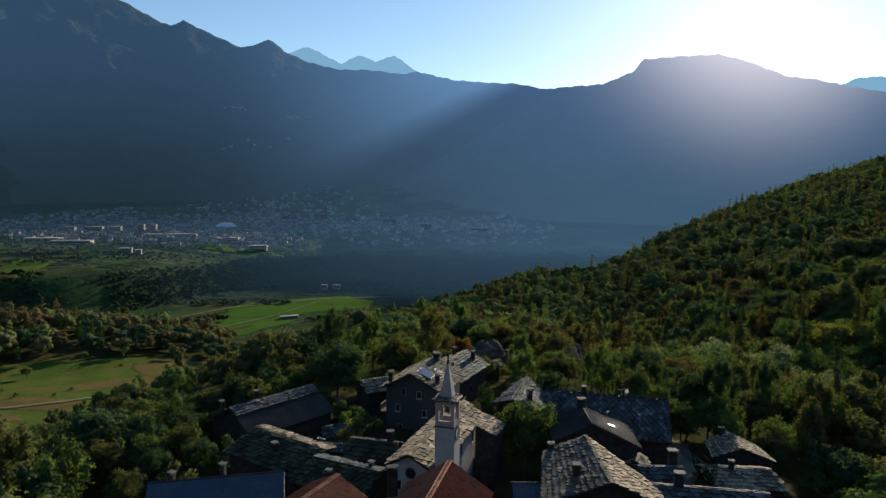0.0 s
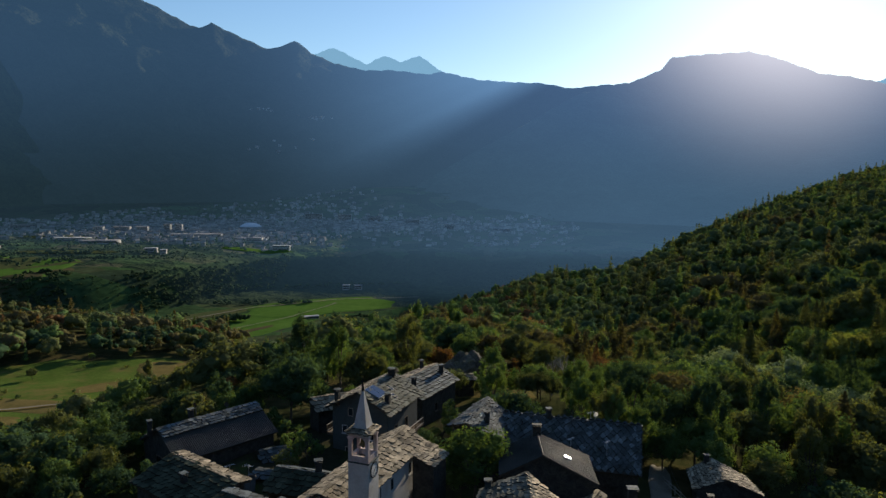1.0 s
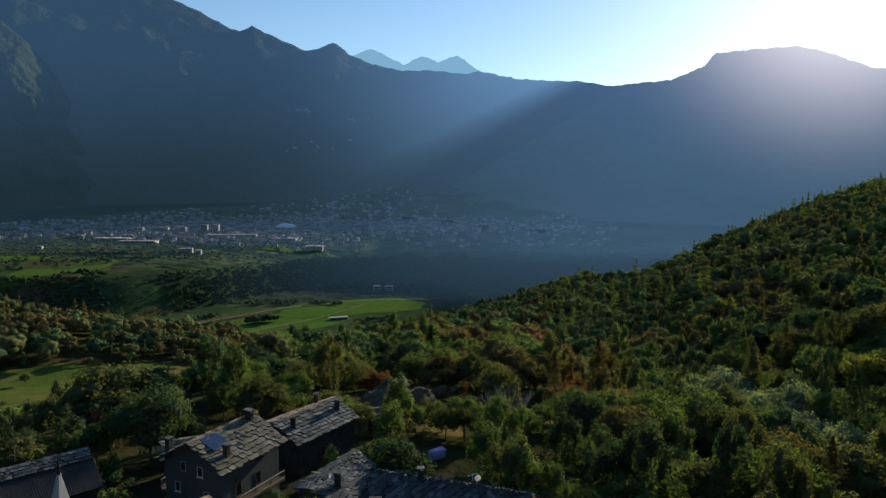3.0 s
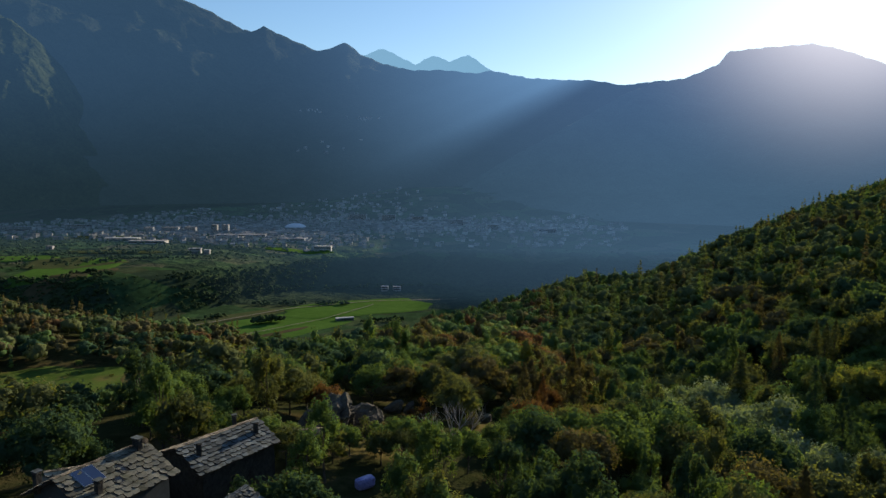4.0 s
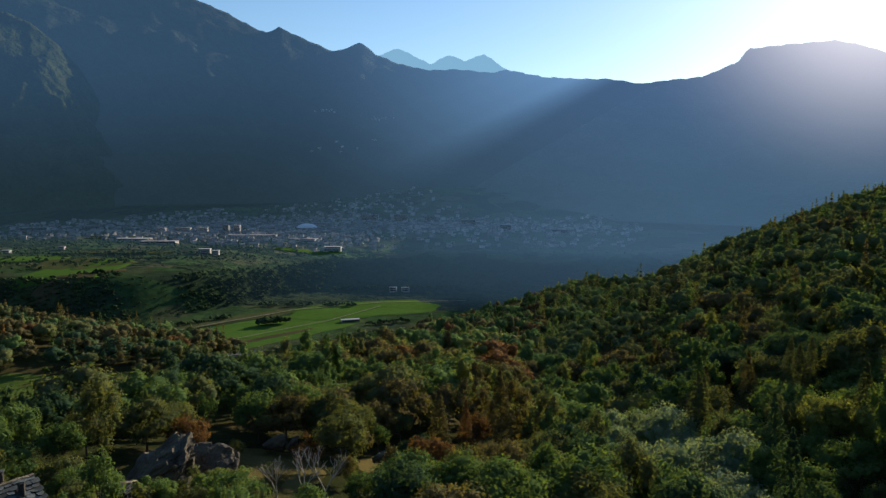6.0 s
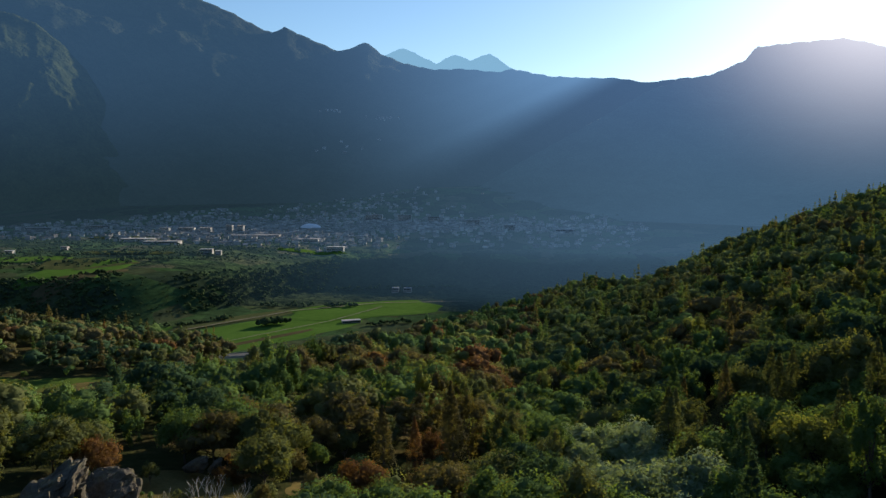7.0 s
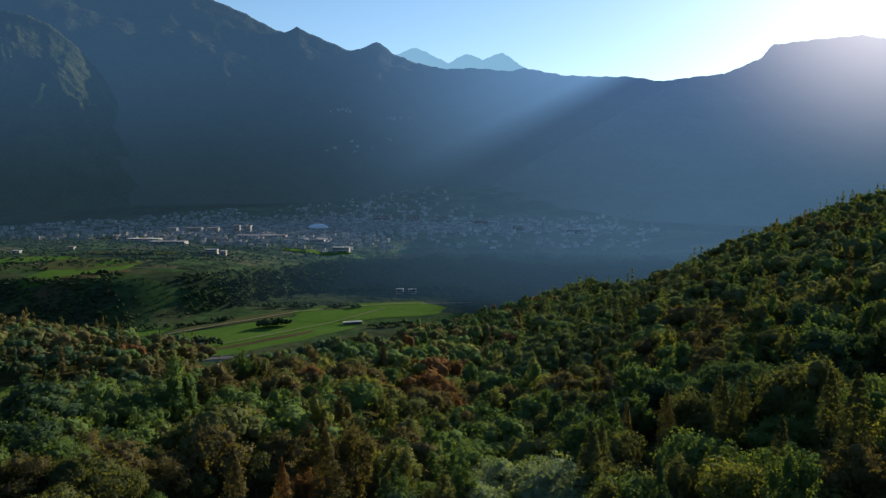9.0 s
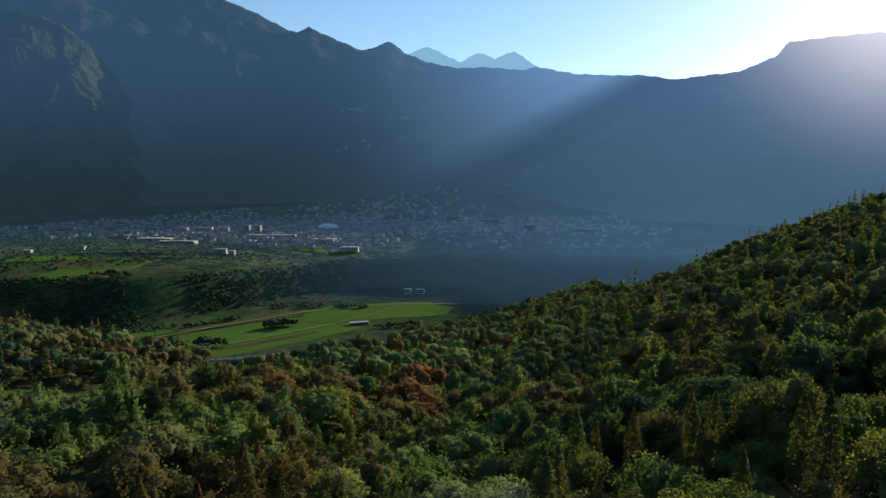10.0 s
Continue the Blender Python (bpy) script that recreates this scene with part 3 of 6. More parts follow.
def pieces_on(parent, a, b, c, d, kind, mname, wide, tall, most, seed):
    """Lays roof pieces in rows on the slope a-b (ridge) to d-c (eave), as objects of their own up to a number, the rest joined."""
    a, b, c, d = (Vector(p) for p in (a, b, c, d))
    r = random.Random(seed)
    n = (b - a).cross(d - a).normalized()
    if n.z < 0:
        n = -n
    rows = max(2, round(((d - a).length + (c - b).length) / 2 / tall))
    rest_v, rest_f, rest_m = [], [], []
    order = []
    for i in range(rows):
        v = (i + 0.5) / rows
        p, q = a.lerp(d, v), b.lerp(c, v)
        cols = max(2, round((q - p).length / wide))
        for j in range(cols + (i % 2 if kind != "tile" else 0)):
            u = (j + (0.5 if (i % 2 == 0 or kind == "tile") else 0.0)) / cols
            order.append((i, j, min(max(u, 0.02), 0.98), v, p, q, cols))
    keep = set(range(len(order))) if len(order) <= most else set(r.sample(range(len(order)), most))
    for k, (i, j, u, v, p, q, cols) in enumerate(order):
        along = (q - p).normalized()
        down = (a.lerp(b, u) - d.lerp(c, u)).normalized()
        side = down.cross(n).normalized()
        w, t = (q - p).length / cols, (d.lerp(c, u) - a.lerp(b, u)).length / rows
        jig = 0 if kind == "tile" else 1
        at = p.lerp(q, u) + n * (0.03 + (0.05 if kind == "diamond" else 0.0) + 0.07 * jig * r.random()) + along * jig * r.uniform(-0.1, 0.1)
        rot = Matrix((side, down, n)).transposed().to_4x4()
        turn = pose(0, 0, 0, -4.5 - jig * r.uniform(1.5, 6.5) * (0.4 if kind == "diamond" else 1.0), jig * r.uniform(-4, 4), jig * r.uniform(-8, 8))
        m = Matrix.Translation(at) @ rot @ turn @ Matrix.Diagonal((w * (0.99 + jig * r.uniform(-0.2, 0.16)), t * (1.27 + 0.2 * jig * r.uniform(-1, 1)), 1, 1))
        me = PIECE[kind, mname][r.randrange(len(PIECE[kind, mname]))]
        if k in keep:
            ob = new(me.name.split(".")[0], me)
            ob.parent = parent
            ob.matrix_basis = m
        else:
            base = len(rest_v)
            rest_v += [m @ vv.co for vv in me.vertices]
            rest_f += [[base + x for x in f.vertices] for f in me.polygons]
            rest_m += [f.material_index for f in me.polygons]
    if rest_v:
        me = bpy.data.meshes.new("roof_covering")
        me.from_pydata([tuple(v) for v in rest_v], [], rest_f)
        me.materials.append(M[mname])
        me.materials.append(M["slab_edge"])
        me.polygons.foreach_set("material_index", rest_m)
        ob = tagged(new("roof_covering", me), kind="stuff")
        ob.parent = parent


def gabled(cx, cy, az, length, width, zr, ze):
    """Ridge ends and eave corners of a plain gabled roof: ridge near, far; left near, far; right near, far."""
    s, c = math.sin(radians(az)), math.cos(radians(az))
    f = lambda u, v, z: Vector((cx + u * s + v * c, cy + u * c - v * s, z))
    h, w = length / 2, width / 2
    return [f(-h, 0, zr), f(h, 0, zr), f(-h, -w, ze), f(h, -w, ze), f(-h, w, ze), f(h, w, ze)]


def roof_sheet(parent, a, b, c, d, material, ribs=0.0, thick=0.05):
    """A metal or felt covering in one sheet, with standing ribs running down the slope."""
    a, b, c, d = (Vector(p) for p in (a, b, c, d))
    n = (b - a).cross(d - a).normalized()
    n = n if n.z > 0 else -n
    bm = bmesh.new()
    prism(bm, [p + n * 0.02 for p in (a, b, c, d)], thick, n)
    sheet = part("roof_sheet", bm, material, parent)
    if ribs:
        k = max(2, int((b - a).length / ribs))
        bm = bmesh.new()
        for i in range(k + 1):
            p, q = a.lerp(b, i / k) + n * (0.03 + thick), d.lerp(c, i / k) + n * (0.03 + thick)
            rod(bm, p, q, 0.035, 4)
        part("rib", bm, material, sheet)
    return sheet


def house(name, label, pts, zg, wall, cover, over=0.45, cover2=None, most=260, seed=1, wide=0.8, tall=0.7, category="house", ribs=0.4):
    """A building under a two-sided roof with the given ridge ends and eave corners. Returns the thing and its wall corners."""
    R0, R1, L0, L1, E0, E1 = (Vector(p) for p in pts)
    mid = (L0 + L1 + E0 + E1) / 4
    o = Vector((mid.x, mid.y, zg))
    thing = empty(name, o.x, o.y, o.z, label, category)
    R0, R1, L0, L1, E0, E1 = (p - o for p in (R0, R1, L0, L1, E0, E1))
    # walls stand in from the eaves; gable ends rise to the underside of the roof
    ax, cr = (R1 - R0).normalized(), (E0 - L0).normalized()
    inn = lambda p, u, v: Vector((p.x, p.y, 0)) + Vector((ax.x, ax.y, 0)).normalized() * u + Vector((cr.x, cr.y, 0)).normalized() * v
    corners = [inn(L0, over, over), inn(E0, over, -over), inn(E1, -over, -over), inn(L1, -over, over)]
    slope_l, slope_r = (R0.z - L0.z) / max(0.1, (R0 - L0).xy.length), (R0.z - E0.z) / max(0.1, (R0 - E0).xy.length)
    tops = [L0.z + over * slope_l - 0.16, E0.z + over * slope_r - 0.16, E1.z + over * slope_r - 0.16, L1.z + over * slope_l - 0.16]
    g0, g1 = inn(R0, over, 0), inn(R1, -over, 0)
    bm = bmesh.new()
    lo = [bm.verts.new((p.x, p.y, -3.0)) for p in corners]
    hi = [bm.verts.new((p.x, p.y, t)) for p, t in zip(corners, tops)]
    p0, p1 = bm.verts.new((g0.x, g0.y, R0.z - 0.18)), bm.verts.new((g1.x, g1.y, R1.z - 0.18))
    bm.faces.new((lo[0], lo[1], hi[1], p0, hi[0]))
    bm.faces.new((lo[2], lo[3], hi[3], p1, hi[2]))
    bm.faces.new((lo[1], lo[2], hi[2], hi[1]))
    bm.faces.new((lo[3], lo[0], hi[0], hi[3]))
    bm.faces.new((hi[0], p0, p1, hi[3]))
    bm.faces.new((p0, hi[1], hi[2], p1))
    bmesh.ops.recalc_face_normals(bm, faces=bm.faces)
    part("wall", bm, wall, thing)
    # roof boards on both slopes
    for k, (e0, e1, cov) in enumerate(((L0, L1, cover), (E0, E1, cover2 or cover))):
        bm = bmesh.new()
        n = (R1 - R0).cross(e0 - R0).normalized()
        n = n if n.z > 0 else -n
        prism(bm, [p - n * 0.16 for p in (R0, R1, e1, e0)], 0.16, n)
        bmesh.ops.recalc_face_normals(bm, faces=bm.faces)
        deck = part("roof", bm, M["roof_board"], thing)
        if cov[0] in ("stone", "diamond", "tile"):
            pieces_on(deck, R0, R1, e1, e0, cov[0], cov[1], wide, tall, most // 2, seed + k)
        else:
            roof_sheet(deck, R0, R1, e1, e0, M[cov[1]], ribs)
    if cover[0] == "sheet":
        bm = bmesh.new()
        rod(bm, R0 + Vector((0, 0, 0.08)), R1 + Vector((0, 0, 0.08)), 0.11, 6)
        part("ridge_cap", bm, M["grey_sheet"], thing)
    # ridge stones
    if cover[0] in ("stone", "tile", "diamond"):
        n = max(4, int((R1 - R0).length / 0.55))
        r = random.Random(seed + 9)
        for i in range(n):
            q = R0.lerp(R1, (i + 0.5) / n)
            m = Matrix.Translation(q + Vector((0, 0, 0.06 + r.uniform(0, 0.02)))) @ ax.to_track_quat("Y", "Z").to_matrix().to_4x4() @ pose(0, 0, 0, r.uniform(-3, 3), 0, r.uniform(-4, 4))
            cap = new("ridge_cap", CAPS[cover[1]])
            cap.parent = thing
            cap.matrix_basis = m
    return thing, corners, tops


def wall_frame(a, b, u, z):
    """A frame on the wall from corner a to b: x along it, y outwards, at share u and height z over the thing's base."""
    a, b = Vector(a), Vector(b)
    d = (b - a).normalized()
    p = a.lerp(b, u)
    out = Vector((d.y, -d.x, 0))
    m = Matrix((d, out, Vector((0, 0, 1)))).transposed().to_4x4()
    return Matrix.Translation((p.x, p.y, z)) @ m


def window(parent, m, w=0.75, h=1.1, frame_mat=None, shutters=False, sill=True):
    """A window with its surround, a cross bar, a recessed pane, a sill and, where wanted, two open shutters."""
    fm = frame_mat or M["white_paint"]
    bm = bmesh.new()
    for x0, x1, z0, z1 in ((-w / 2 - 0.06, -w / 2, -0.06, h + 0.06), (w / 2, w / 2 + 0.06, -0.06, h + 0.06), (-w / 2, w / 2, h, h + 0.06), (-w / 2, w / 2, -0.06, 0)):
        box(bm, x0, -0.12, z0, x1, 0.05, z1)
    win = part("window", bm, fm, parent, m=m)
    bm = bmesh.new()
    box(bm, -0.03, -0.06, 0, 0.03, 0.0, h)
    box(bm, -w / 2, -0.05, h * 0.55, w / 2, -0.005, h * 0.55 + 0.05)
    part("mullion", bm, M["old_wood"], win)
    bm = bmesh.new()
    box(bm, -w / 2, -0.09, 0, w / 2, 0.012, h)
    part("pane", bm, M["pane"], win)
    if sill:
        bm = bmesh.new()
        box(bm, -w / 2 - 0.16, -0.05, -0.17, w / 2 + 0.16, 0.14, -0.1)
        part("sill", bm, fm, win)
    if shutters:
        for s in (-1, 1):
            bm = bmesh.new()
            x = s * (w / 2 + 0.1 + w / 4)
            box(bm, x - w / 4, 0.055, -0.02, x + w / 4, 0.10, h + 0.02)
            for k in range(5):
                box(bm, x - w / 4 + 0.04, 0.10, 0.08 + k * h / 5, x + w / 4 - 0.04, 0.118, 0.12 + k * h / 5)
            part("shutter", bm, M["old_wood"], win)
    return win


def chimney(x, y, z0, z1, w=0.55, d=0.55, turn=20, material="rubble", label="squat stone chimney with a slab cap on a roof"):
    """A chimney stack with a mortar base, a slab cap on four short posts."""
    c = empty("chimney", x, y, z0, label, "chimney", "chimneys", turn)
    h = z1 - z0
    bm = bmesh.new()
    box(bm, -w / 2, -d / 2, -0.6, w / 2, d / 2, h - 0.28, bevel=0.03)
    part("shaft", bm, M[material], c)
    bm = bmesh.new()
    box(bm, -w / 2 - 0.06, -d / 2 - 0.06, h - 0.28, w / 2 + 0.06, d / 2 + 0.06, h - 0.22)
    part("collar", bm, M[material], c)
    for sx in (-1, 1):
        for sy in (-1, 1):
            bm = bmesh.new()
            box(bm, sx * w * 0.38 - 0.05, sy * d * 0.38 - 0.05, h - 0.22, sx * w * 0.38 + 0.05, sy * d * 0.38 + 0.05, h - 0.05)
            part("post", bm, M[material], c)
    bm = bmesh.new()
    box(bm, -w / 2 - 0.12, -d / 2 - 0.12, h - 0.05, w / 2 + 0.12, d / 2 + 0.12, h + 0.02, bevel=0.015)
    part("cap", bm, M["slate_slab"], c)
    return c


def aerial(x, y, z, h=1.6, turn=0.0):
    """A television aerial: mast, boom and cross rods."""
    a = empty("aerial", x, y, z, "metal television aerial on a thin mast above a roof", "antenna", "aerials", turn)
    bm = bmesh.new()
    rod(bm, (0, 0, -0.4), (0, 0, h), 0.03)
    part("mast", bm, M["bright_metal"], a)
    bm = bmesh.new()
    rod(bm, (-0.6, 0, h - 0.1), (0.6, 0, h - 0.1), 0.022)
    part("boom", bm, M["bright_metal"], a)
    for k in range(6):
        bm = bmesh.new()
        u = -0.55 + 0.22 * k
        rod(bm, (u, -0.35 + 0.03 * k, h - 0.1), (u, 0.35 - 0.03 * k, h - 0.1), 0.012, 5)
        part("element", bm, M["bright_metal"], a)
    return a


def dish(x, y, z, turn, tint="white_paint"):
    """A satellite dish on a bent arm with its receiver."""
    a = empty("satellite_dish", x, y, z, "round pale satellite dish on a mast by the ridge", "satellite dish", "dishes", turn)
    bm = bmesh.new()
    rod(bm, (0, 0, -0.8), (0, 0, 0.5), 0.035)
    part("mast", bm, M["bright_metal"], a)
    bm = bmesh.new()
    rings, seg = 5, 18
    vs = [[bm.verts.new((0.36 * k / rings * math.cos(2 * math.pi * s / seg), -0.05 - 0.13 * (k / rings) ** 2, 0.5 + 0.36 * k / rings * math.sin(2 * math.pi * s / seg))) for s in range(seg)] for k in range(1, rings + 1)]
    c = bm.verts.new((0, -0.05, 0.5))
    for s in range(seg):
        bm.faces.new((c, vs[0][s], vs[0][(s + 1) % seg]))
        for k in range(rings - 1):
            bm.faces.new((vs[k][s], vs[k + 1][s], vs[k + 1][(s + 1) % seg], vs[k][(s + 1) % seg]))
    bmesh.ops.solidify(bm, geom=bm.faces[:], thickness=0.02)
    part("reflector", bm, M[tint], a, smooth=True)
    bm = bmesh.new()
    rod(bm, (0, -0.1, 0.06), (0, -0.55, 0.38), 0.015)
    part("arm", bm, M["bright_metal"], a)
    bm = bmesh.new()
    rod(bm, (0, -0.5, 0.36), (0, -0.62, 0.46), 0.04)
    part("receiver", bm, M["iron"], a)
    return a

# ---- the village ----
V3 = Vector
STONE, SLATE, DIAMOND, MOSS_SHADE = ("stone", "stone_slab"), ("stone", "slate_slab"), ("diamond", "slate_slab"), ("stone", "moss_slab")

# church: a low nave under stone slabs, with its bell tower on the sunny side
church, cw, ct = house("church", "small plastered church with a stone slab roof below the bell tower", gabled(-0.24, 77.0, 20, 18.5, 5.7, 15.75, 14.2), 7.5, M["plaster_white"], STONE, seed=11, most=290, wide=0.8, tall=0.62, category="church")
m = wall_frame(cw[0], cw[1], 0.5, ct[0] - 0.65)
bm = bmesh.new()
for ring in ((0.62, 0.48, 0.06),):
    n = 24
    a = [[bm.verts.new((r * math.cos(2 * math.pi * k / n), y, r * math.sin(2 * math.pi * k / n))) for k in range(n)] for r, y in ((ring[0], -0.05), (ring[0], ring[2]), (ring[1], ring[2]), (ring[1], -0.05))]
    for q in range(3):
        for k in range(n):
            bm.faces.new((a[q][k], a[q][(k + 1) % n], a[q + 1][(k + 1) % n], a[q + 1][k]))
ocu = part("window", bm, M["plaster_grey"], church, "round window with a plaster rim", m=m)
bm = bmesh.new()
g = bmesh.ops.create_cone(bm, cap_ends=True, segments=24, radius1=0.5, radius2=0.5, depth=0.05)["verts"]
bmesh.ops.transform(bm, matrix=pose(0, 0.02, 0, 90, 0, 0), verts=g)
part("pane", bm, M["pane"], ocu)
window(church, wall_frame(cw[0], cw[1], 0.22, ct[0] - 2.6), 0.5, 1.0, M["plaster_white"])
window(church, wall_frame(cw[1], cw[2], 0.55, ct[1] - 2.1), 0.6, 1.2, M["plaster_white"])
window(church, wall_frame(cw[1], cw[2], 0.8, ct[1] - 2.1), 0.6, 1.2, M["plaster_white"])
annex, aw, at_ = house("annex", "small slab-roofed annex built against the church", [(4.2, 80.6, 14.25), (5.8, 84.6, 14.25), (3.9, 80.7, 14.15), (5.5, 84.7, 14.15), (6.6, 79.9, 13.3), (8.0, 83.6, 13.3)], 7.0, M["rubble"], STONE, over=0.2, seed=17, most=80, wide=0.55, tall=0.5, category="annex")
bm = bmesh.new()
rod(bm, (1.62, 73.4, 14.1), (1.62, 73.4, 7.0), 0.05)
tagged(part("downpipe", bm, M["iron"]), "dark iron downpipe on the church wall", "downpipe")


def bell_tower(x, y, zg, turn):
    """Square plastered tower: shaft, belfry with four arched openings, cornice of slabs, pyramid spire and iron cross."""
    t = empty("bell_tower", x, y, zg, "slim whitewashed bell tower with a pointed plaster spire", "bell tower", turn=turn)
    w, zb, zt = 1.04, 18.9 - zg, 21.75 - zg
    bm = bmesh.new()
    box(bm, -w, -w, -3, w, w, zb - 0.05, bevel=0.03)
    part("shaft", bm, M["plaster_white"], t)
    bm = bmesh.new()
    box(bm, -w - 0.06, -w - 0.06, zb - 0.05, w + 0.06, w + 0.06, zb + 0.07, bevel=0.02)
    part("string_course", bm, M["plaster_grey"], t)
    # belfry: four corner piers, parapets and arched heads
    p, wi = 0.34, w - 0.02
    for sx in (-1, 1):
        for sy in (-1, 1):
            bm = bmesh.new()
            x0, y0 = sx * (wi - p), sy * (wi - p)
            box(bm, min(x0, sx * wi), min(y0, sy * wi), zb + 0.07, max(x0, sx * wi), max(y0, sy * wi), zt - 0.35, bevel=0.02)
            box(bm, min(x0, sx * wi) - 0.05, min(y0, sy * wi) - 0.05, zt - 0.62, max(x0, sx * wi) + 0.05, max(y0, sy * wi) + 0.05, zt - 0.5)
            part("pier", bm, M["plaster_pink"], t)
    for k in range(4):
        rot = pose(0, 0, 0, 0, 0, 90 * k)
        bm = bmesh.new()
        box(bm, -wi + p, -wi + 0.04, zb + 0.07, wi - p, -wi + 0.26, zb + 0.62, rot)
        part("parapet", bm, M["plaster_pink"], t)
        bm = bmesh.new()
        half, spring, top = wi - p, zt - 0.95, zt - 0.35
        n = 10
        pts = [(half * -math.cos(math.pi * i / n), spring + 0.5 * math.sin(math.pi * i / n)) for i in range(n + 1)]
        for y0 in (-wi + 0.04,):
            f = [bm.verts.new((a, y0, b)) for a, b in pts]
            u = [bm.verts.new((a, y0, top)) for a, b in pts]
            f2 = [bm.verts.new((a, y0 + 0.24, b)) for a, b in pts]
            u2 = [bm.verts.new((a, y0 + 0.24, top)) for a, b in pts]
            for i in range(n):
                bm.faces.new((f[i], f[i + 1], u[i + 1], u[i]))
                bm.faces.new((f2[i + 1], f2[i], u2[i], u2[i + 1]))
                bm.faces.new((f[i + 1], f[i], f2[i], f2[i + 1]))
        bmesh.ops.transform(bm, matrix=rot, verts=bm.verts)
        part("arch", bm, M["plaster_pink"], t)
    bm = bmesh.new()
    box(bm, -w - 0.02, -w - 0.02, zt - 0.35, w + 0.02, w + 0.02, zt - 0.15, bevel=0.02)
    box(bm, -w - 0.16, -w - 0.16, zt - 0.15, w + 0.16, w + 0.16, zt, bevel=0.03)
    cornice = part("cornice", bm, M["plaster_white"], t)
    # slabs that cover the cornice round the foot of the spire
    r = random.Random(4)
    k = 0
    for ring, (rad, z) in enumerate(((w + 0.12, zt + 0.03), (w - 0.2, zt + 0.16))):
        for side in range(4):
            for j in range(4):
                u = -rad + (j + 0.5) * rad / 2
                me = PIECE["stone", "stone_slab"][k % 6]
                ob = new("slab", me)
                ob.parent = cornice
                ob.matrix_basis = pose(0, 0, 0, 0, 0, 90 * side) @ Matrix.Translation((u, -rad + 0.12, z)) @ pose(0, 0, 0, 17 + r.uniform(-3, 3), 0, r.uniform(-8, 8)) @ Matrix.Diagonal((rad / 2 * 1.1, 0.62, 1, 1))
                k += 1
    bm = bmesh.new()
    g = bmesh.ops.create_cone(bm, cap_ends=True, segments=4, radius1=0.98, radius2=0.13, depth=3.55)["verts"]
    bmesh.ops.transform(bm, matrix=Matrix.Translation((0, 0, zt + 0.12 + 1.775)) @ pose(0, 0, 0, 0, 0, 45), verts=g)
    bmesh.ops.bevel(bm, geom=bm.edges[:], offset=0.03, segments=1, affect="EDGES")
    part("spire", bm, M["plaster_white"], t, "pointed four-sided plaster spire")
    bm = bmesh.new()
    rod(bm, (0, 0, zt + 3.55), (0, 0, zt + 4.75), 0.15, 4, 0.03)
    rod(bm, (0, 0, zt + 4.7), (0, 0, zt + 5.3), 0.018, 5)
    rod(bm, (-0.16, 0, zt + 5.1), (0.16, 0, zt + 5.1), 0.018, 5)
    part("finial", bm, M["iron"], t, "black iron spire cap with a cross")
    # bell and its beam
    bm = bmesh.new()
    rod(bm, (-w + 0.2, 0, zt - 0.75), (w - 0.2, 0, zt - 0.75), 0.07)
    part("beam", bm, M["old_wood"], t)
    bm = bmesh.new()
    prof = [(0.0, 0.62), (0.16, 0.6), (0.22, 0.5), (0.26, 0.25), (0.33, 0.08), (0.4, 0.0)]
    for (r0, z0), (r1, z1) in zip(prof, prof[1:]):
        n = 16
        for s in range(n):
            c = [(r_ * math.cos(2 * math.pi * q / n), r_ * math.sin(2 * math.pi * q / n), zt - 1.5 + z_) for r_, z_, q in ((r1, z1, s), (r1, z1, s + 1), (r0, z0, s + 1), (r0, z0, s))]
            vs = [bm.verts.new(v) for v in (c if r0 > 0 else c[:3])]
            bm.faces.new(vs)
    bmesh.ops.remove_doubles(bm, verts=bm.verts, dist=0.001)
    part("bell", bm, M["bronze"], t, "small bronze church bell")
    # clock on the sunny side
    bm = bmesh.new()
    g = bmesh.ops.create_cone(bm, cap_ends=True, segments=32, radius1=0.68, radius2=0.68, depth=0.06)["verts"]
    bmesh.ops.transform(bm, matrix=Matrix.Translation((w + 0.03, 0, zb - 0.85)) @ pose(0, 0, 0, 0, 90, 0), verts=g)
    face = part("clock_face", bm, M["white_paint"], t, "round white clock dial with a dark rim")
    bm = bmesh.new()
    n = 32
    a = [[bm.verts.new((w + d, r_ * math.cos(2 * math.pi * q / n), zb - 0.85 + r_ * math.sin(2 * math.pi * q / n))) for q in range(n)] for r_, d in ((0.74, 0.0), (0.74, 0.09), (0.66, 0.09), (0.66, 0.05))]
    for i in range(3):
        for q in range(n):
            bm.faces.new((a[i][q], a[i][(q + 1) % n], a[i + 1][(q + 1) % n], a[i + 1][q]))
    part("rim", bm, M["iron"], face)
    for q in range(12):
        bm = bmesh.new()
        box(bm, w + 0.06, -0.025, 0.48, w + 0.075, 0.025, 0.6, Matrix.Translation((0, 0, zb - 0.85)) @ pose(0, 0, 0, 30 * q, 0, 0))
        part("hour_mark", bm, M["iron"], face)
    for ang, ln in ((-55, 0.36), (160, 0.52)):
        bm = bmesh.new()
        box(bm, w + 0.08, -0.03, -0.05, w + 0.095, 0.03, ln, Matrix.Translation((0, 0, zb - 0.85)) @ pose(0, 0, 0, ang, 0, 0))
        part("pointer", bm, M["iron"], face)
    return t


bell_tower(0.6, 69.1, 7.5, -18)

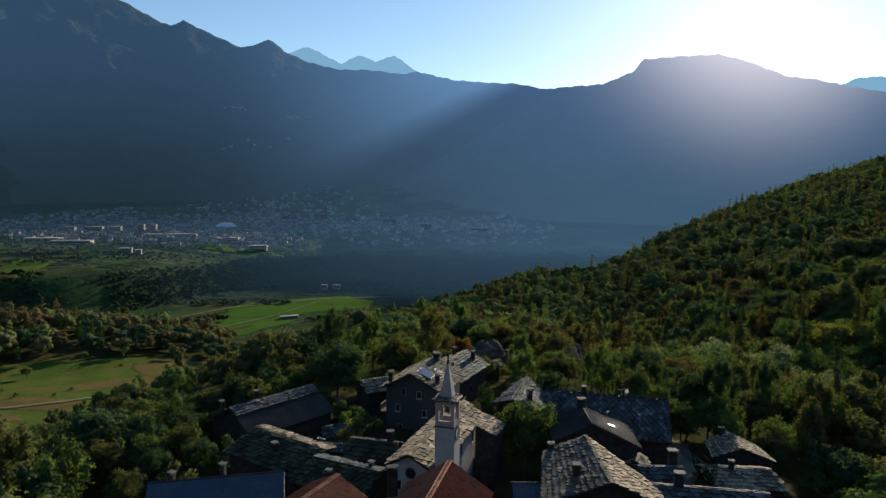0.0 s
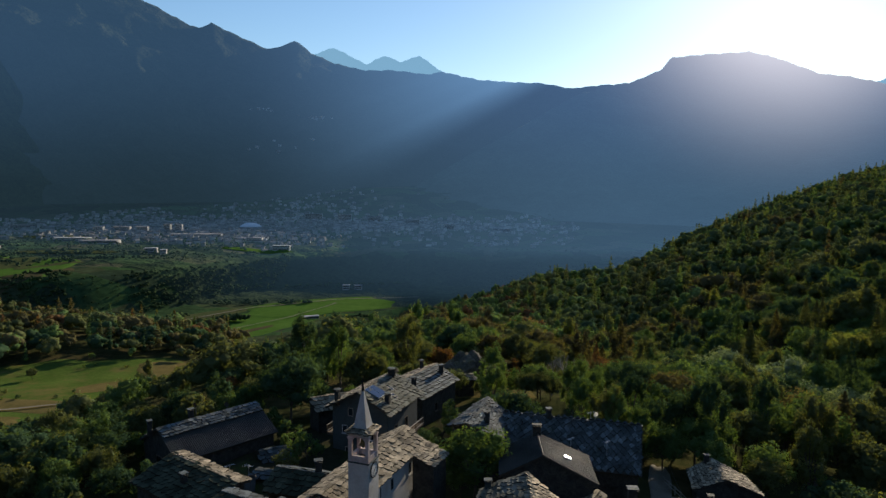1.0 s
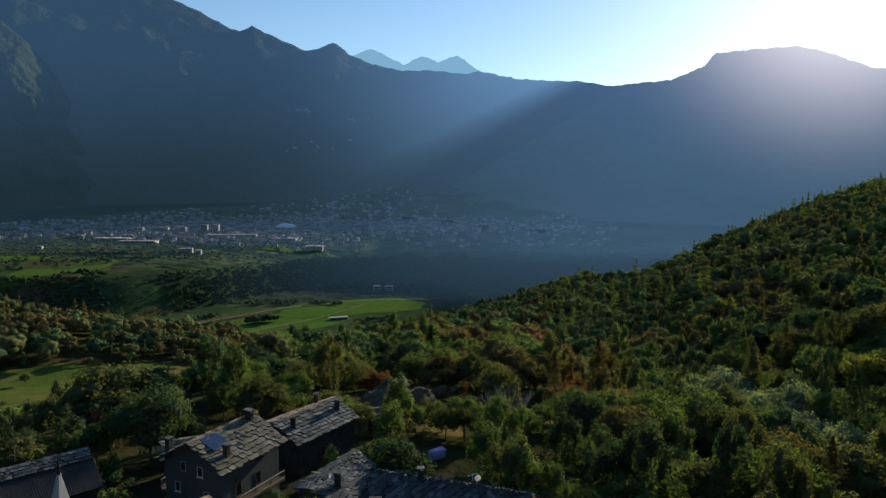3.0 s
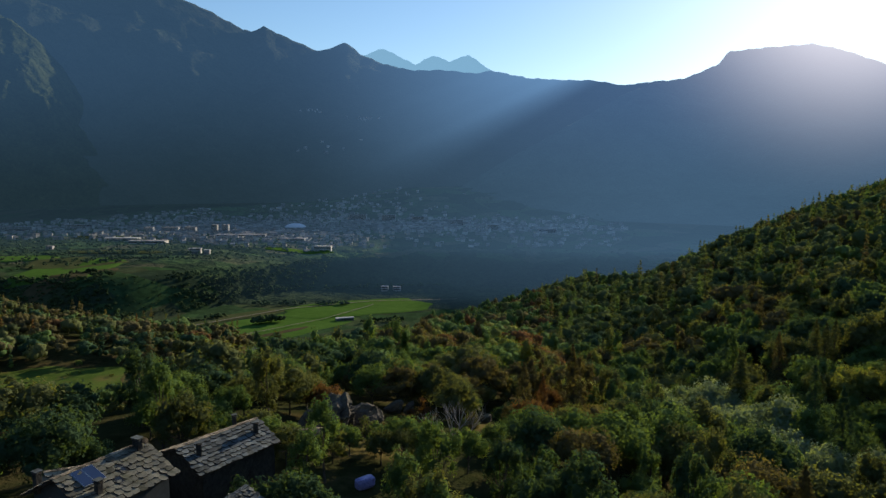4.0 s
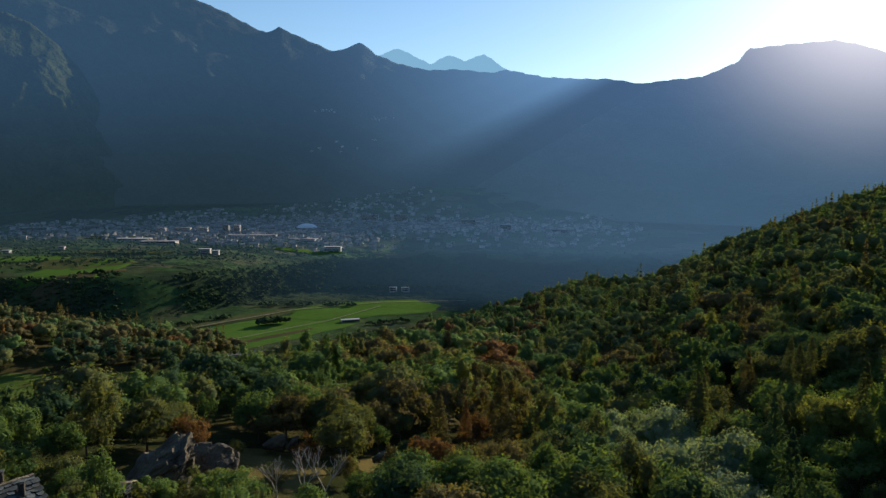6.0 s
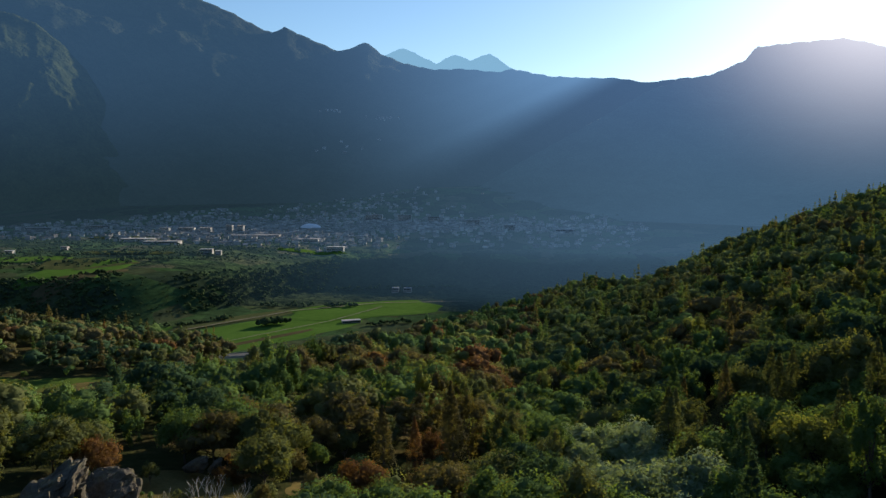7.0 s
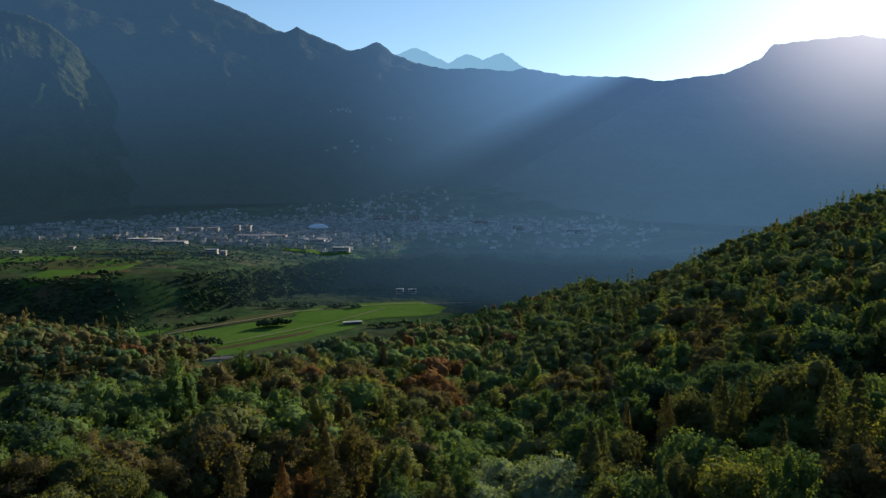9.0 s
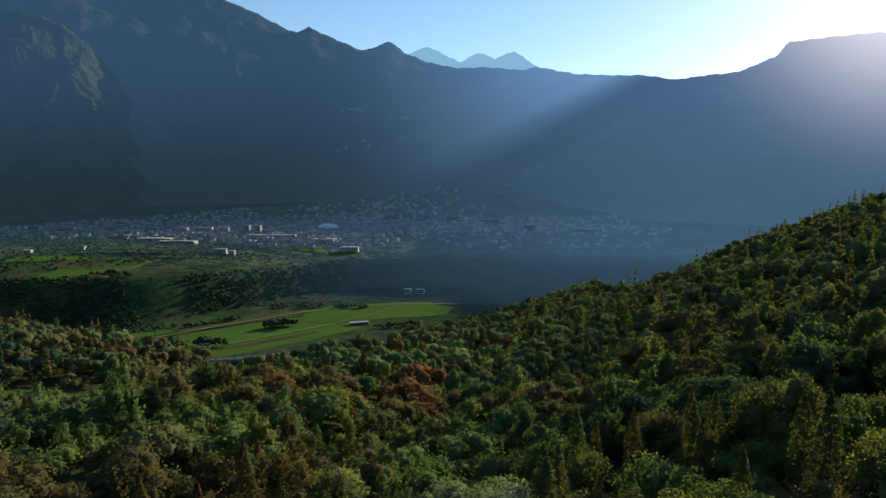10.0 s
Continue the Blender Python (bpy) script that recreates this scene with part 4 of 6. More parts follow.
# houses in front of the church, under red tiles
house("tiled_house", "house with a red clay tile roof beside the church", gabled(-0.2, 58.6, 14, 8.6, 8.4, 17.6, 14.9), 6.5, M["plaster_grey"], ("tile", "red_tile"), seed=21, most=300, wide=0.3, tall=0.36)
chimney(-4.6, 61.5, 15.3, 17.6, 0.9, 0.6, 14)
house("tiled_shed", "small house with a red clay tile roof and stone verge", [V3((-13.6, 58.2, 15.0)), V3((-10.2, 64.6, 15.3)), V3((-16.5, 60.0, 13.6)), V3((-13.0, 66.0, 13.8)), V3((-9.2, 56.3, 12.9)), V3((-6.2, 62.9, 13.0))], 6.0, M["rubble"], ("tile", "red_tile"), seed=23, most=220, wide=0.3, tall=0.36)
# sheet-metal roof
house("sheet_roof_house", "house with a blue-grey sheet metal roof", gabled(-21.6, 62.9, 77, 12.5, 9.0, 15.7, 13.2), 6.0, M["rubble"], ("sheet", "blue_sheet"), ribs=0.6)
chimney(-25.9, 62.6, 15.2, 16.4, 0.5, 0.5, 77)
chimney(-21.8, 65.1, 14.9, 16.2, 0.5, 0.5, 77)
# long barn: stone slabs by the ridge, dark corrugated sheets below
lb = gabled(-25.0, 97.6, 41, 14.5, 11.0, 12.2, 9.3)
barn_l, blw, blt = house("long_barn", "long barn with slabs along the ridge and dark sheets below", lb, 3.5, M["rubble"], SLATE, cover2=("sheet", "dark_sheet"), seed=31, most=200, ribs=0.25)
o = barn_l.matrix_basis.translation
e = [p - o for p in lb]
pieces_on(barn_l, e[0] + V3((0, 0, 0.1)), e[1] + V3((0, 0, 0.1)), e[1].lerp(e[5], 0.3) + V3((0, 0, 0.1)), e[0].lerp(e[4], 0.3) + V3((0, 0, 0.1)), "stone", "slate_slab", 0.6, 0.5, 60, 33)
window(barn_l, wall_frame(blw[0], blw[1], 0.45, 3.2), 1.6, 1.6, M["old_wood"], sill=False)
window(barn_l, wall_frame(blw[0], blw[1], 0.75, 2.9), 0.9, 1.2, M["old_wood"], sill=False)
chimney(-27.0, 96.4, 11.6, 13.5, 0.6, 0.6, 41)
chimney(-31.0, 92.9, 11.6, 13.1, 0.5, 0.5, 41)
dish(-24.0, 101.6, 11.9, 10, "plaster_grey")
dish(-28.3, 101.2, 11.8, -30, "rubble")
# low stone houses with a sunlit far slope; shade put into the front slope's colour
house("stone_house", "old stone house with a mossy slab roof", [(-23.0, 82.0, 13.5), (-13.0, 75.0, 13.5), (-22.3, 83.1, 13.2), (-12.3, 76.1, 13.2), (-25.9, 77.8, 11.9), (-15.9, 70.8, 11.9)], 5.0, M["rubble"], STONE, cover2=MOSS_SHADE, seed=41, most=280)
chimney(-19.4, 76.2, 12.3, 13.9, 0.6, 0.55, -35)
house("stone_house", "low stone house with a dark slab roof", [(-14.2, 73.4, 13.4), (-6.4, 69.6, 13.4), (-13.7, 74.4, 13.15), (-5.9, 70.6, 13.15), (-16.0, 69.6, 12.0), (-8.2, 65.8, 12.0)], 5.5, M["rubble"], SLATE, cover2=MOSS_SHADE, seed=43, most=260)
chimney(-12.0, 69.6, 12.4, 13.6, 0.5, 0.45, -26)
chimney(-7.6, 70.9, 12.8, 14.0, 0.5, 0.45, -26)
house("stone_house", "small stone house among sheds with a slab roof", gabled(-8.3, 81.4, 105, 6.2, 6.4, 12.1, 10.6), 5.0, M["rubble"], SLATE, cover2=MOSS_SHADE, seed=47, most=150)
chimney(-6.3, 81.0, 11.2, 13.5, 0.75, 0.65, 15, "rubble")
shed, sw, st = house("shed", "small plastered outhouse with a lean-to roof", gabled(-14.8, 90.0, 100, 3.4, 2.8, 7.9, 7.4), 4.5, M["plaster_grey"], SLATE, over=0.25, seed=49, most=40, category="shed")
window(shed, wall_frame(sw[2], sw[1], 0.5, 1.2), 1.4, 1.2, M["pale_wood"], sill=False)
house("ruined_shed", "low stone shed overgrown with creeper", gabled(-15.5, 95.5, 60, 4.0, 3.4, 8.6, 7.4), 4.0, M["rubble"], SLATE, over=0.2, seed=51, most=50, category="shed")
house("outbuilding", "low outbuilding with a broken plank roof", gabled(-19.5, 86.0, 75, 8.5, 4.2, 8.6, 7.6), 4.5, M["rubble"], ("sheet", "dark_sheet"), over=0.25, category="shed", ribs=0.5)
chimney(-17.2, 83.6, 8.0, 10.4, 0.8, 0.7, 10, "plaster_grey")
aerial(-17.6, 84.6, 9.6, 1.5, 40)
aerial(-15.6, 85.3, 9.4, 1.4, -20)

# the tall house with solar panels
big_pts = gabled(-2.75, 101.75, 20, 10.6, 9.9, 15.95, 13.3)
big, bw, bt = house("tall_house", "three-storey grey plastered house with a stone slab roof", big_pts, 4.5, M["plaster_grey"], STONE, cover2=("stone", "lichen_slab"), seed=61, most=300, over=0.7, wide=0.9, tall=0.74)
for u, z, sh in ((0.33, 7.9, False), (0.62, 7.7, True), (0.22, 5.4, True), (0.72, 5.0, True), (0.27, 2.4, False), (0.75, 2.2, False)):
    window(big, wall_frame(bw[0], bw[1], u, z), 0.66, 1.0, M["plaster_white" if sh else "pale_wood"], sill=sh)
for u, z in ((0.25, 5.2), (0.6, 5.2), (0.4, 2.3), (0.75, 2.3)):
    window(big, wall_frame(bw[1], bw[2], u, z), 0.8, 1.5, M["old_wood"])


def balcony(parent, m, w, depth, high=0.95):
    """Wooden balcony: floor on brackets, posts, two rails and slats."""
    bm = bmesh.new()
    box(bm, -w / 2, 0, -0.14, w / 2, depth, 0)
    b = part("balcony", bm, M["old_wood"], parent, m=m)
    for k in range(4):
        bm = bmesh.new()
        u = -w / 2 + 0.1 + k * (w - 0.2) / 3
        box(bm, u - 0.05, 0, -0.32, u + 0.05, depth - 0.05, -0.14)
        part("bracket", bm, M["old_wood"], b)
        bm = bmesh.new()
        box(bm, u - 0.05, depth - 0.12, 0, u + 0.05, depth - 0.02, high + 0.05)
        part("post", bm, M["old_wood"], b)
    for z in (0.15, high):
        bm = bmesh.new()
        box(bm, -w / 2, depth - 0.1, z, w / 2, depth, z + 0.09)
        part("rail", bm, M["pale_wood"], b)
    for k in range(int(w / 0.22)):
        bm = bmesh.new()
        u = -w / 2 + 0.12 + k * 0.22
        box(bm, u - 0.03, depth - 0.08, 0.2, u + 0.03, depth - 0.05, high)
        part("slat", bm, M["old_wood"], b)
    return b


balcony(big, wall_frame(bw[1], bw[2], 0.55, 4.7), 7.5, 1.2)
balcony(big, wall_frame(bw[3], bw[0], 0.7, 4.9), 5.0, 1.2)
s20, c20 = math.sin(radians(20)), math.cos(radians(20))


def on_big(u, v, lift=0.0):
    """A place on the sunny slope of the tall house: u metres along the ridge, v metres down from it."""
    k = v / 4.95
    return V3((-2.75 + (u - 5.3) * s20 + v * c20, 101.75 + (u - 5.3) * c20 - v * s20, 15.95 - 2.65 * k + lift))


slope_turn = math.degrees(math.atan2(2.65, 4.95))
for k, (u, v) in enumerate(((2.1, 1.35), (3.32, 1.35))):
    p = empty("solar_panel", *on_big(u, v, 0.3), "blue glazed solar collector on a slab roof", "solar panel", "solar panels", -20)
    tilt = pose(0, 0, 0, 0, slope_turn - 6, 0)
    bm = bmesh.new()
    box(bm, -1.2, -0.6, -0.05, 1.2, 0.6, 0.03, tilt, bevel=0.01)
    part("frame", bm, M["bright_metal"], p)
    bm = bmesh.new()
    box(bm, -1.15, -0.56, 0.02, 1.15, 0.56, 0.045, tilt)
    part("glazing", bm, M["solar_pane"], p)
    for sx in (-0.7, 0.7):
        bm = bmesh.new()
        rod(bm, (sx, 0.45, -0.05 - sx * 0.4), (sx, 0.45, -0.4 - sx * 0.5), 0.03)
        part("leg", bm, M["bright_metal"], p)
for u, v in ((6.0, 2.0), (4.9, 3.0)):
    p = empty("roof_window", *on_big(u, v, 0.08), "small roof window with a metal surround", "skylight", "roof windows", -20)
    tilt = pose(0, 0, 0, 0, slope_turn, 0)
    bm = bmesh.new()
    for x0, x1, y0, y1 in ((-0.55, -0.45, -0.4, 0.4), (0.45, 0.55, -0.4, 0.4), (-0.45, 0.45, -0.4, -0.3), (-0.45, 0.45, 0.3, 0.4)):
        box(bm, x0, y0, -0.05, x1, y1, 0.12, tilt)
    part("frame", bm, M["iron"], p)
    bm = bmesh.new()
    box(bm, -0.45, -0.3, -0.02, 0.45, 0.3, 0.09, tilt)
    part("pane", bm, M["pane"], p)
q = on_big(2.4, 3.3)
chimney(q.x, q.y, q.z, q.z + 1.5, 0.6, 0.6, -20, "rubble")
q = on_big(9.2, 0.5)
chimney(q.x, q.y, q.z, q.z + 1.3, 0.9, 0.6, -20, "rubble")
q = on_big(0.6, -3.4)
chimney(q.x, q.y, 14.2, 15.9, 0.6, 0.6, -20, "rubble")
dish(on_big(9.9, 0.9).x, on_big(9.9, 0.9).y, 16.0, 20, "pale_wood")
house("stone_hut", "stone hut with a slab roof behind the tall house", gabled(-10.5, 108.0, 60, 6.0, 5.2, 11.8, 10.4), 4.0, M["rubble"], STONE, seed=67, most=110, category="hut")
# house beyond it
far_pts = [V3((-1.2, 113.3, 12.3)), V3((4.7, 124.4, 12.3)), V3((-5.8, 115.6, 10.2)), V3((0.6, 126.6, 10.2)), V3((3.3, 110.9, 10.2)), V3((8.6, 121.9, 10.2))]
farh, fw, ft = house("stone_house", "old stone house with a weathered slab roof at the wood's edge", far_pts, 4.5, M["rubble"], STONE, cover2=SLATE, seed=71, most=290, wide=0.8, tall=0.68)
window(farh, wall_frame(fw[1], fw[2], 0.4, 2.6), 0.8, 1.2, M["old_wood"])
chimney(5.6, 121.5, 11.2, 13.0, 0.6, 0.6, 30, "rubble")
chimney(1.6, 113.8, 11.2, 13.1, 0.6, 0.6, 30, "rubble")
chimney(2.2, 122.6, 11.5, 13.4, 0.5, 0.5, 30, "rubble")

# the long barn under blue-grey slabs, with a small ruined roof at its end
barn_pts = [V3((15.0, 99.0, 12.9)), V3((32.6, 94.8, 12.9)), V3((16.4, 104.6, 9.6)), V3((34.0, 100.4, 9.6)), V3((13.5, 92.4, 9.1)), V3((31.1, 88.2, 9.1))]
barn, rw, rt = house("barn", "large stone barn with a dark blue-grey slab roof", barn_pts, 3.0, M["rubble"], DIAMOND, seed=81, most=300, wide=0.85, tall=0.55, category="barn")
window(barn, wall_frame(rw[1], rw[2], 0.7, 2.2), 1.6, 1.6, M["old_wood"], sill=False)
ruin_pts = [V3((9.9, 92.4, 13.6)), V3((13.0, 101.2, 14.2)), V3((7.6, 95.6, 12.1)), V3((11.6, 102.6, 12.9)), V3((14.6, 92.1, 11.7)), V3((15.2, 101.4, 12.3))]
ruin, uw, ut = house("old_house", "decayed house with broken slates and loose planks on its roof", ruin_pts, 5.0, M["rubble"], SLATE, cover2=SLATE, seed=83, most=220, wide=0.55, tall=0.5, ribs=0.5)
for k in range(7):
    bm = bmesh.new()
    r = random.Random(100 + k)
    box(bm, -1.8, -0.06, 0, 1.8, 0.06, 0.05, pose(9.0 + k * 0.45 + r.uniform(-0.3, 0.3), 95.2 + k * 0.85, 13.15 + k * 0.07, r.uniform(-2, 2), r.uniform(18, 24), 118 + r.uniform(-12, 12)))
    tagged(part("loose_plank", bm, M["pale_wood"]), "weathered loose plank lying on a broken roof", "plank", "loose planks")
chimney(12.6, 94.6, 12.6, 14.6, 0.6, 0.6, 20, "rubble")
dish(12.0, 94.2, 13.6, 160)
aerial(26.4, 97.0, 13.0, 0.9, 30)
dish(26.9, 96.6, 13.2, 20)
chimney(20.9, 97.3, 12.3, 14.2, 0.55, 0.55, 14, "rubble")
for x, y in ((27.3, 90.6), (23.0, 91.4)):
    aerial(x, y, 11.0, 1.5, 50)

# grey sheet roof in front of the barn
grey_pts = [V3((18.3, 80.0, 14.9)), V3((18.3, 86.5, 14.9)), V3((13.6, 80.1, 12.5)), V3((13.9, 87.2, 12.5)), V3((24.0, 78.2, 12.6)), V3((24.2, 85.8, 12.6))]
greyh, yw, yt = house("sheet_roof_house", "house with a brown-grey sheet roof in front of the barn", grey_pts, 4.0, M["rubble"], ("sheet", "dark_sheet"), cover2=("sheet", "grey_sheet"), ribs=0.3)
chimney(18.2, 86.2, 14.0, 16.1, 0.9, 0.6, 0, "rubble")
p = empty("roof_window", 21.2, 82.2, 13.85, "small white roof window standing open", "skylight", "roof windows", 0)
bm = bmesh.new()
box(bm, -0.45, -0.3, -0.02, 0.45, 0.3, 0.1, pose(0, 0, 0, 0, 22, 0))
part("frame", bm, M["white_paint"], p)
bm = bmesh.new()
box(bm, -0.36, -0.22, 0.1, 0.36, 0.22, 0.115, pose(0, 0, 0, 0, 22, 0))
part("pane", bm, M["bright_metal"], p)
# slab-roofed house with a hipped end
hip_pts = [V3((16.3, 61.8, 15.9)), V3((15.9, 72.7, 16.3)), V3((9.7, 62.4, 13.4)), V3((11.5, 73.6, 14.0)), V3((22.6, 62.5, 12.9)), V3((20.9, 67.4, 13.8))]
# left slope gets the darker slabs, its shade put into colour
house("stone_house", "stone house with a broad sunlit slab roof", hip_pts, 4.5, M["rubble"], ("stone", "lichen_slab"), cover2=STONE, seed=91, most=300, wide=0.7, tall=0.62)
chimney(13.5, 65.2, 14.6, 16.4, 0.7, 0.7, 5, "rubble")
chimney(12.2, 73.0, 13.9, 15.4, 0.6, 0.5, 5, "plaster_grey")
house("stone_house", "low house with a blue-grey slab roof along the lane", [V3((19.9, 70.5, 12.0)), V3((34.4, 68.0, 12.0)), V3((20.4, 73.5, 10.6)), V3((34.9, 71.0, 10.6)), V3((19.2, 66.0, 10.2)), V3((33.7, 63.6, 10.2))], 3.0, M["rubble"], SLATE, seed=93, most=260)
chimney(25.4, 69.6, 11.6, 13.6, 0.9, 0.7, -10, "rubble")
house("outbuilding", "small outbuilding with a slab roof covered in clutter", gabled(25.2, 75.6, 92, 5.4, 4.4, 11.5, 10.4), 3.0, M["rubble"], SLATE, seed=95, most=90, category="shed")
chimney(27.2, 77.0, 10.8, 13.0, 0.9, 0.8, 0, "rubble")
house("outbuilding", "tiny lean-to with pale slabs", gabled(23.6, 78.6, 30, 2.6, 2.4, 11.3, 10.5), 3.0, M["rubble"], STONE, over=0.15, seed=97, most=30, category="shed", wide=0.5, tall=0.45)
house("outbuilding", "low shed with a blue-grey sheet roof", gabled(9.2, 67.6, 90, 3.6, 4.0, 13.1, 12.3), 5.0, M["rubble"], ("sheet", "blue_sheet"), over=0.2, category="shed")
# small house by the lane and its neighbour
small_pts = [V3((44.5, 96.8, 4.9)), V3((44.5, 102.9, 5.3)), V3((40.0, 96.4, 3.6)), V3((41.0, 102.2, 3.8)), V3((48.6, 94.8, 3.7)), V3((48.3, 100.4, 3.8))]
house("stone_hut", "small stone hut with a slab roof by the lane", small_pts, -1.0, M["rubble"], STONE, seed=101, most=200, wide=0.5, tall=0.5, category="hut")
chimney(43.6, 102.2, 4.8, 6.2, 0.55, 0.55, 0, "rubble")
house("stone_hut", "low stone hut with a slab roof below the lane", [V3((36.0, 90.6, 4.9)), V3((45.4, 89.9, 4.9)), V3((36.2, 93.6, 3.8)), V3((45.6, 92.9, 3.8)), V3((35.8, 87.0, 3.4)), V3((46.2, 86.3, 3.4))], -1.5, M["rubble"], STONE, seed=103, most=200, category="hut")
chimney(39.9, 89.9, 4.6, 6.2, 0.6, 0.5, 0, "rubble")
field("lane", 36.8, 100.0, 1.5, 10, -14, M["gravel"], "pale gravel lane between the houses", 0.12, n=8)
field("yard", 2, 88, 30, 26, 20, M["earth"], "trodden earth and grass between the village houses", 0.06, n=16)

# wooden fence along the lane
fence = empty("fence", 38.5, 97.0, ground_z(38.5, 97.0), "grey wooden post and rail fence beside the lane", "fence")
for k in range(7):
    x, y = 37.6 + 0.33 * k, 101.5 - 1.55 * k
    bm = bmesh.new()
    box(bm, -0.06, -0.06, -0.4, 0.06, 0.06, 1.15)
    part("post", bm, M["pale_wood"], fence, m=pose(x - 38.5, y - 97.0, ground_z(x, y) - ground_z(38.5, 97.0), 0, 0, 12))
    if k:
        x0, y0 = 37.6 + 0.33 * (k - 1), 101.5 - 1.55 * (k - 1)
        for h in (0.5, 1.0):
            bm = bmesh.new()
            rod(bm, (x0 - 38.5, y0 - 97.0, ground_z(x0, y0) - ground_z(38.5, 97.0) + h), (x - 38.5, y - 97.0, ground_z(x, y) - ground_z(38.5, 97.0) + h), 0.05, 5)
            part("rail", bm, M["pale_wood"], fence)


def cable(a, b, sag):
    """A service wire hanging between two buildings."""
    bm = bmesh.new()
    a, b = V3(a), V3(b)
    pts = [a.lerp(b, k / 12) - V3((0, 0, sag * 4 * (k / 12) * (1 - k / 12))) for k in range(13)]
    for p, q in zip(pts, pts[1:]):
        rod(bm, p, q, 0.018, 4)
    return tagged(part("overhead_wire", bm, M["iron"]), "thin dark overhead wire between the houses", "cable", "wires")


cable((-13.0, 90.0, 8.0), (-0.5, 76.0, 13.9), 0.8)
cable((37.5, 100.0, 6.2), (33.5, 70.0, 11.3), 1.2)
cable((8.0, 83.0, 12.8), (13.6, 80.5, 12.3), 0.3)

# ---- trees ----
def leaf_sprays(centres, normals, size, rs):
    """Small leaf sprays: one pointed triangle for each centre, lying across its normal."""
    n = len(centres)
    ref = rs.normal(size=(n, 3))
    u = np.cross(normals, ref)
    u /= np.linalg.norm(u, axis=1, keepdims=True) + 1e-9
    v = np.cross(normals, u)
    s = (size * rs.uniform(0.65, 1.35, n))[:, None]
    V = np.stack([centres - u * s * 0.55 - v * s * 0.3, centres + u * s * 0.55 - v * s * 0.3, centres + v * s * 0.75], 1)
    return V.reshape(-1, 3)


def core_mesh(cuts):
    bm = bmesh.new()
    bmesh.ops.create_icosphere(bm, subdivisions=cuts, radius=1)
    V = np.array([[v.co[:] for v in f.verts] for f in bm.faces]).reshape(-1, 3)
    bm.free()
    return V


CORE = {1: core_mesh(1)}


def crown_of(kind, leaves, size, seed, cuts=1, core=0.66, share=1.0):
    """Leaf sprays of a crown about its tree's base, with the tree's true height, and its limbs as pairs of ends."""
    rs = np.random.RandomState(seed)
    limbs = []
    if kind == "conifer":
        H, R = 14.0, 2.9
        t = rs.uniform(0.06, 1, leaves) ** 0.75
        tier = np.round(t * 17) / 17 + rs.normal(0, 0.012, leaves)
        t = 0.7 * t + 0.3 * tier
        a = rs.uniform(0, 2 * np.pi, leaves)
        lop = 1 + 0.22 * np.sin(3 * a + 9 * t) + 0.12 * np.sin(5 * a - 14 * t)
        r = R * np.clip(1 - t, 0.02, 1) ** 0.85 * lop * rs.uniform(0.35, 1.05, leaves) ** 0.6
        z = 1.6 + (H - 1.6) * t - 0.12 * r
        C = np.stack([r * np.cos(a), r * np.sin(a), z], 1)
        N = np.stack([np.cos(a) * 0.5, np.sin(a) * 0.5, np.full(leaves, 0.9)], 1) + rs.normal(0, 0.4, (leaves, 3))
        soft = np.stack([np.cos(a), np.sin(a), np.full(leaves, 0.55)], 1)
        mid, reach = np.array([0, 0, 2.0]), np.array([R, R, H])
        lumps = [(np.array([0, 0, 1.6 + (H - 1.6) * q]), np.array([R, R, R * 0.9]) * (1 - q) ** 0.9 * 0.75) for q in (0.12, 0.3, 0.48, 0.66, 0.82)]
        limbs = [((0, 0, 0), (0, 0, H * 0.97), 0.2, 0.02)]
    else:
        H, R, base, lobes = {"round": (10.5, 4.6, 1.2, 40), "broad": (11.5, 6.0, 1.2, 54), "tall": (13.0, 2.9, 2.0, 24), "shrub": (4.0, 2.4, 0.3, 12)}[kind]
        lobes = max(7, int(lobes * share))
        cz, rz = (H + base) / 2, (H - base) / 2
        L = rs.normal(size=(lobes, 3))
        L /= np.linalg.norm(L, axis=1, keepdims=True)
        L *= rs.uniform(0.45, 0.80, (lobes, 1))
        L[:, 2] = np.abs(L[:, 2]) * 1.05 - 0.3 if kind in ("round", "broad") else L[:, 2]
        rad = rs.uniform(0.20, 0.34, lobes) * share ** -0.33
        centre = L * [R, R, rz] + [0, 0, cz]
        pick = rs.choice(lobes, leaves, p=rad ** 2 / (rad ** 2).sum())
        d = rs.normal(size=(leaves, 3))
        d[:, 2] += 0.25
        d /= np.linalg.norm(d, axis=1, keepdims=True)
        size_of = np.array([R, R, max(rz, R * 0.8)]) * 0.95
        C = centre[pick] + d * rad[pick][:, None] * size_of * rs.uniform(0.6, 1.14, (leaves, 1)) ** 0.7
        C[:, 2] = np.maximum(C[:, 2], 0.3)
        whole = (C - [0, 0, cz - 0.2 * rz]) / [R, R, rz]
        soft = 0.75 * d + 0.6 * whole
        N = d + rs.normal(0, 0.55, (leaves, 3)) + [0, 0, 0.35]
        mid, reach = np.array([0, 0, cz - 0.2 * rz]), np.array([R, R, rz])
        lumps = [(centre[k], rad[k] * size_of) for k in range(lobes)]
        fork = base + 0.25 * (H - base)
        limbs = [((0, 0, 0), (0, 0, fork), 0.03 * H * 0.6, 0.018 * H * 0.6)]
        for k in range(min(9, lobes)):
            z0 = fork * rs.uniform(0.6, 1.0)
            limbs.append(((0, 0, z0), tuple(centre[k] * [0.9, 0.9, 1.0]), 0.012 * H * 0.6, 0.02))
    N /= np.linalg.norm(N, axis=1, keepdims=True)
    S = soft + 0.38 * N                              # leaves shade with the mass that they belong to
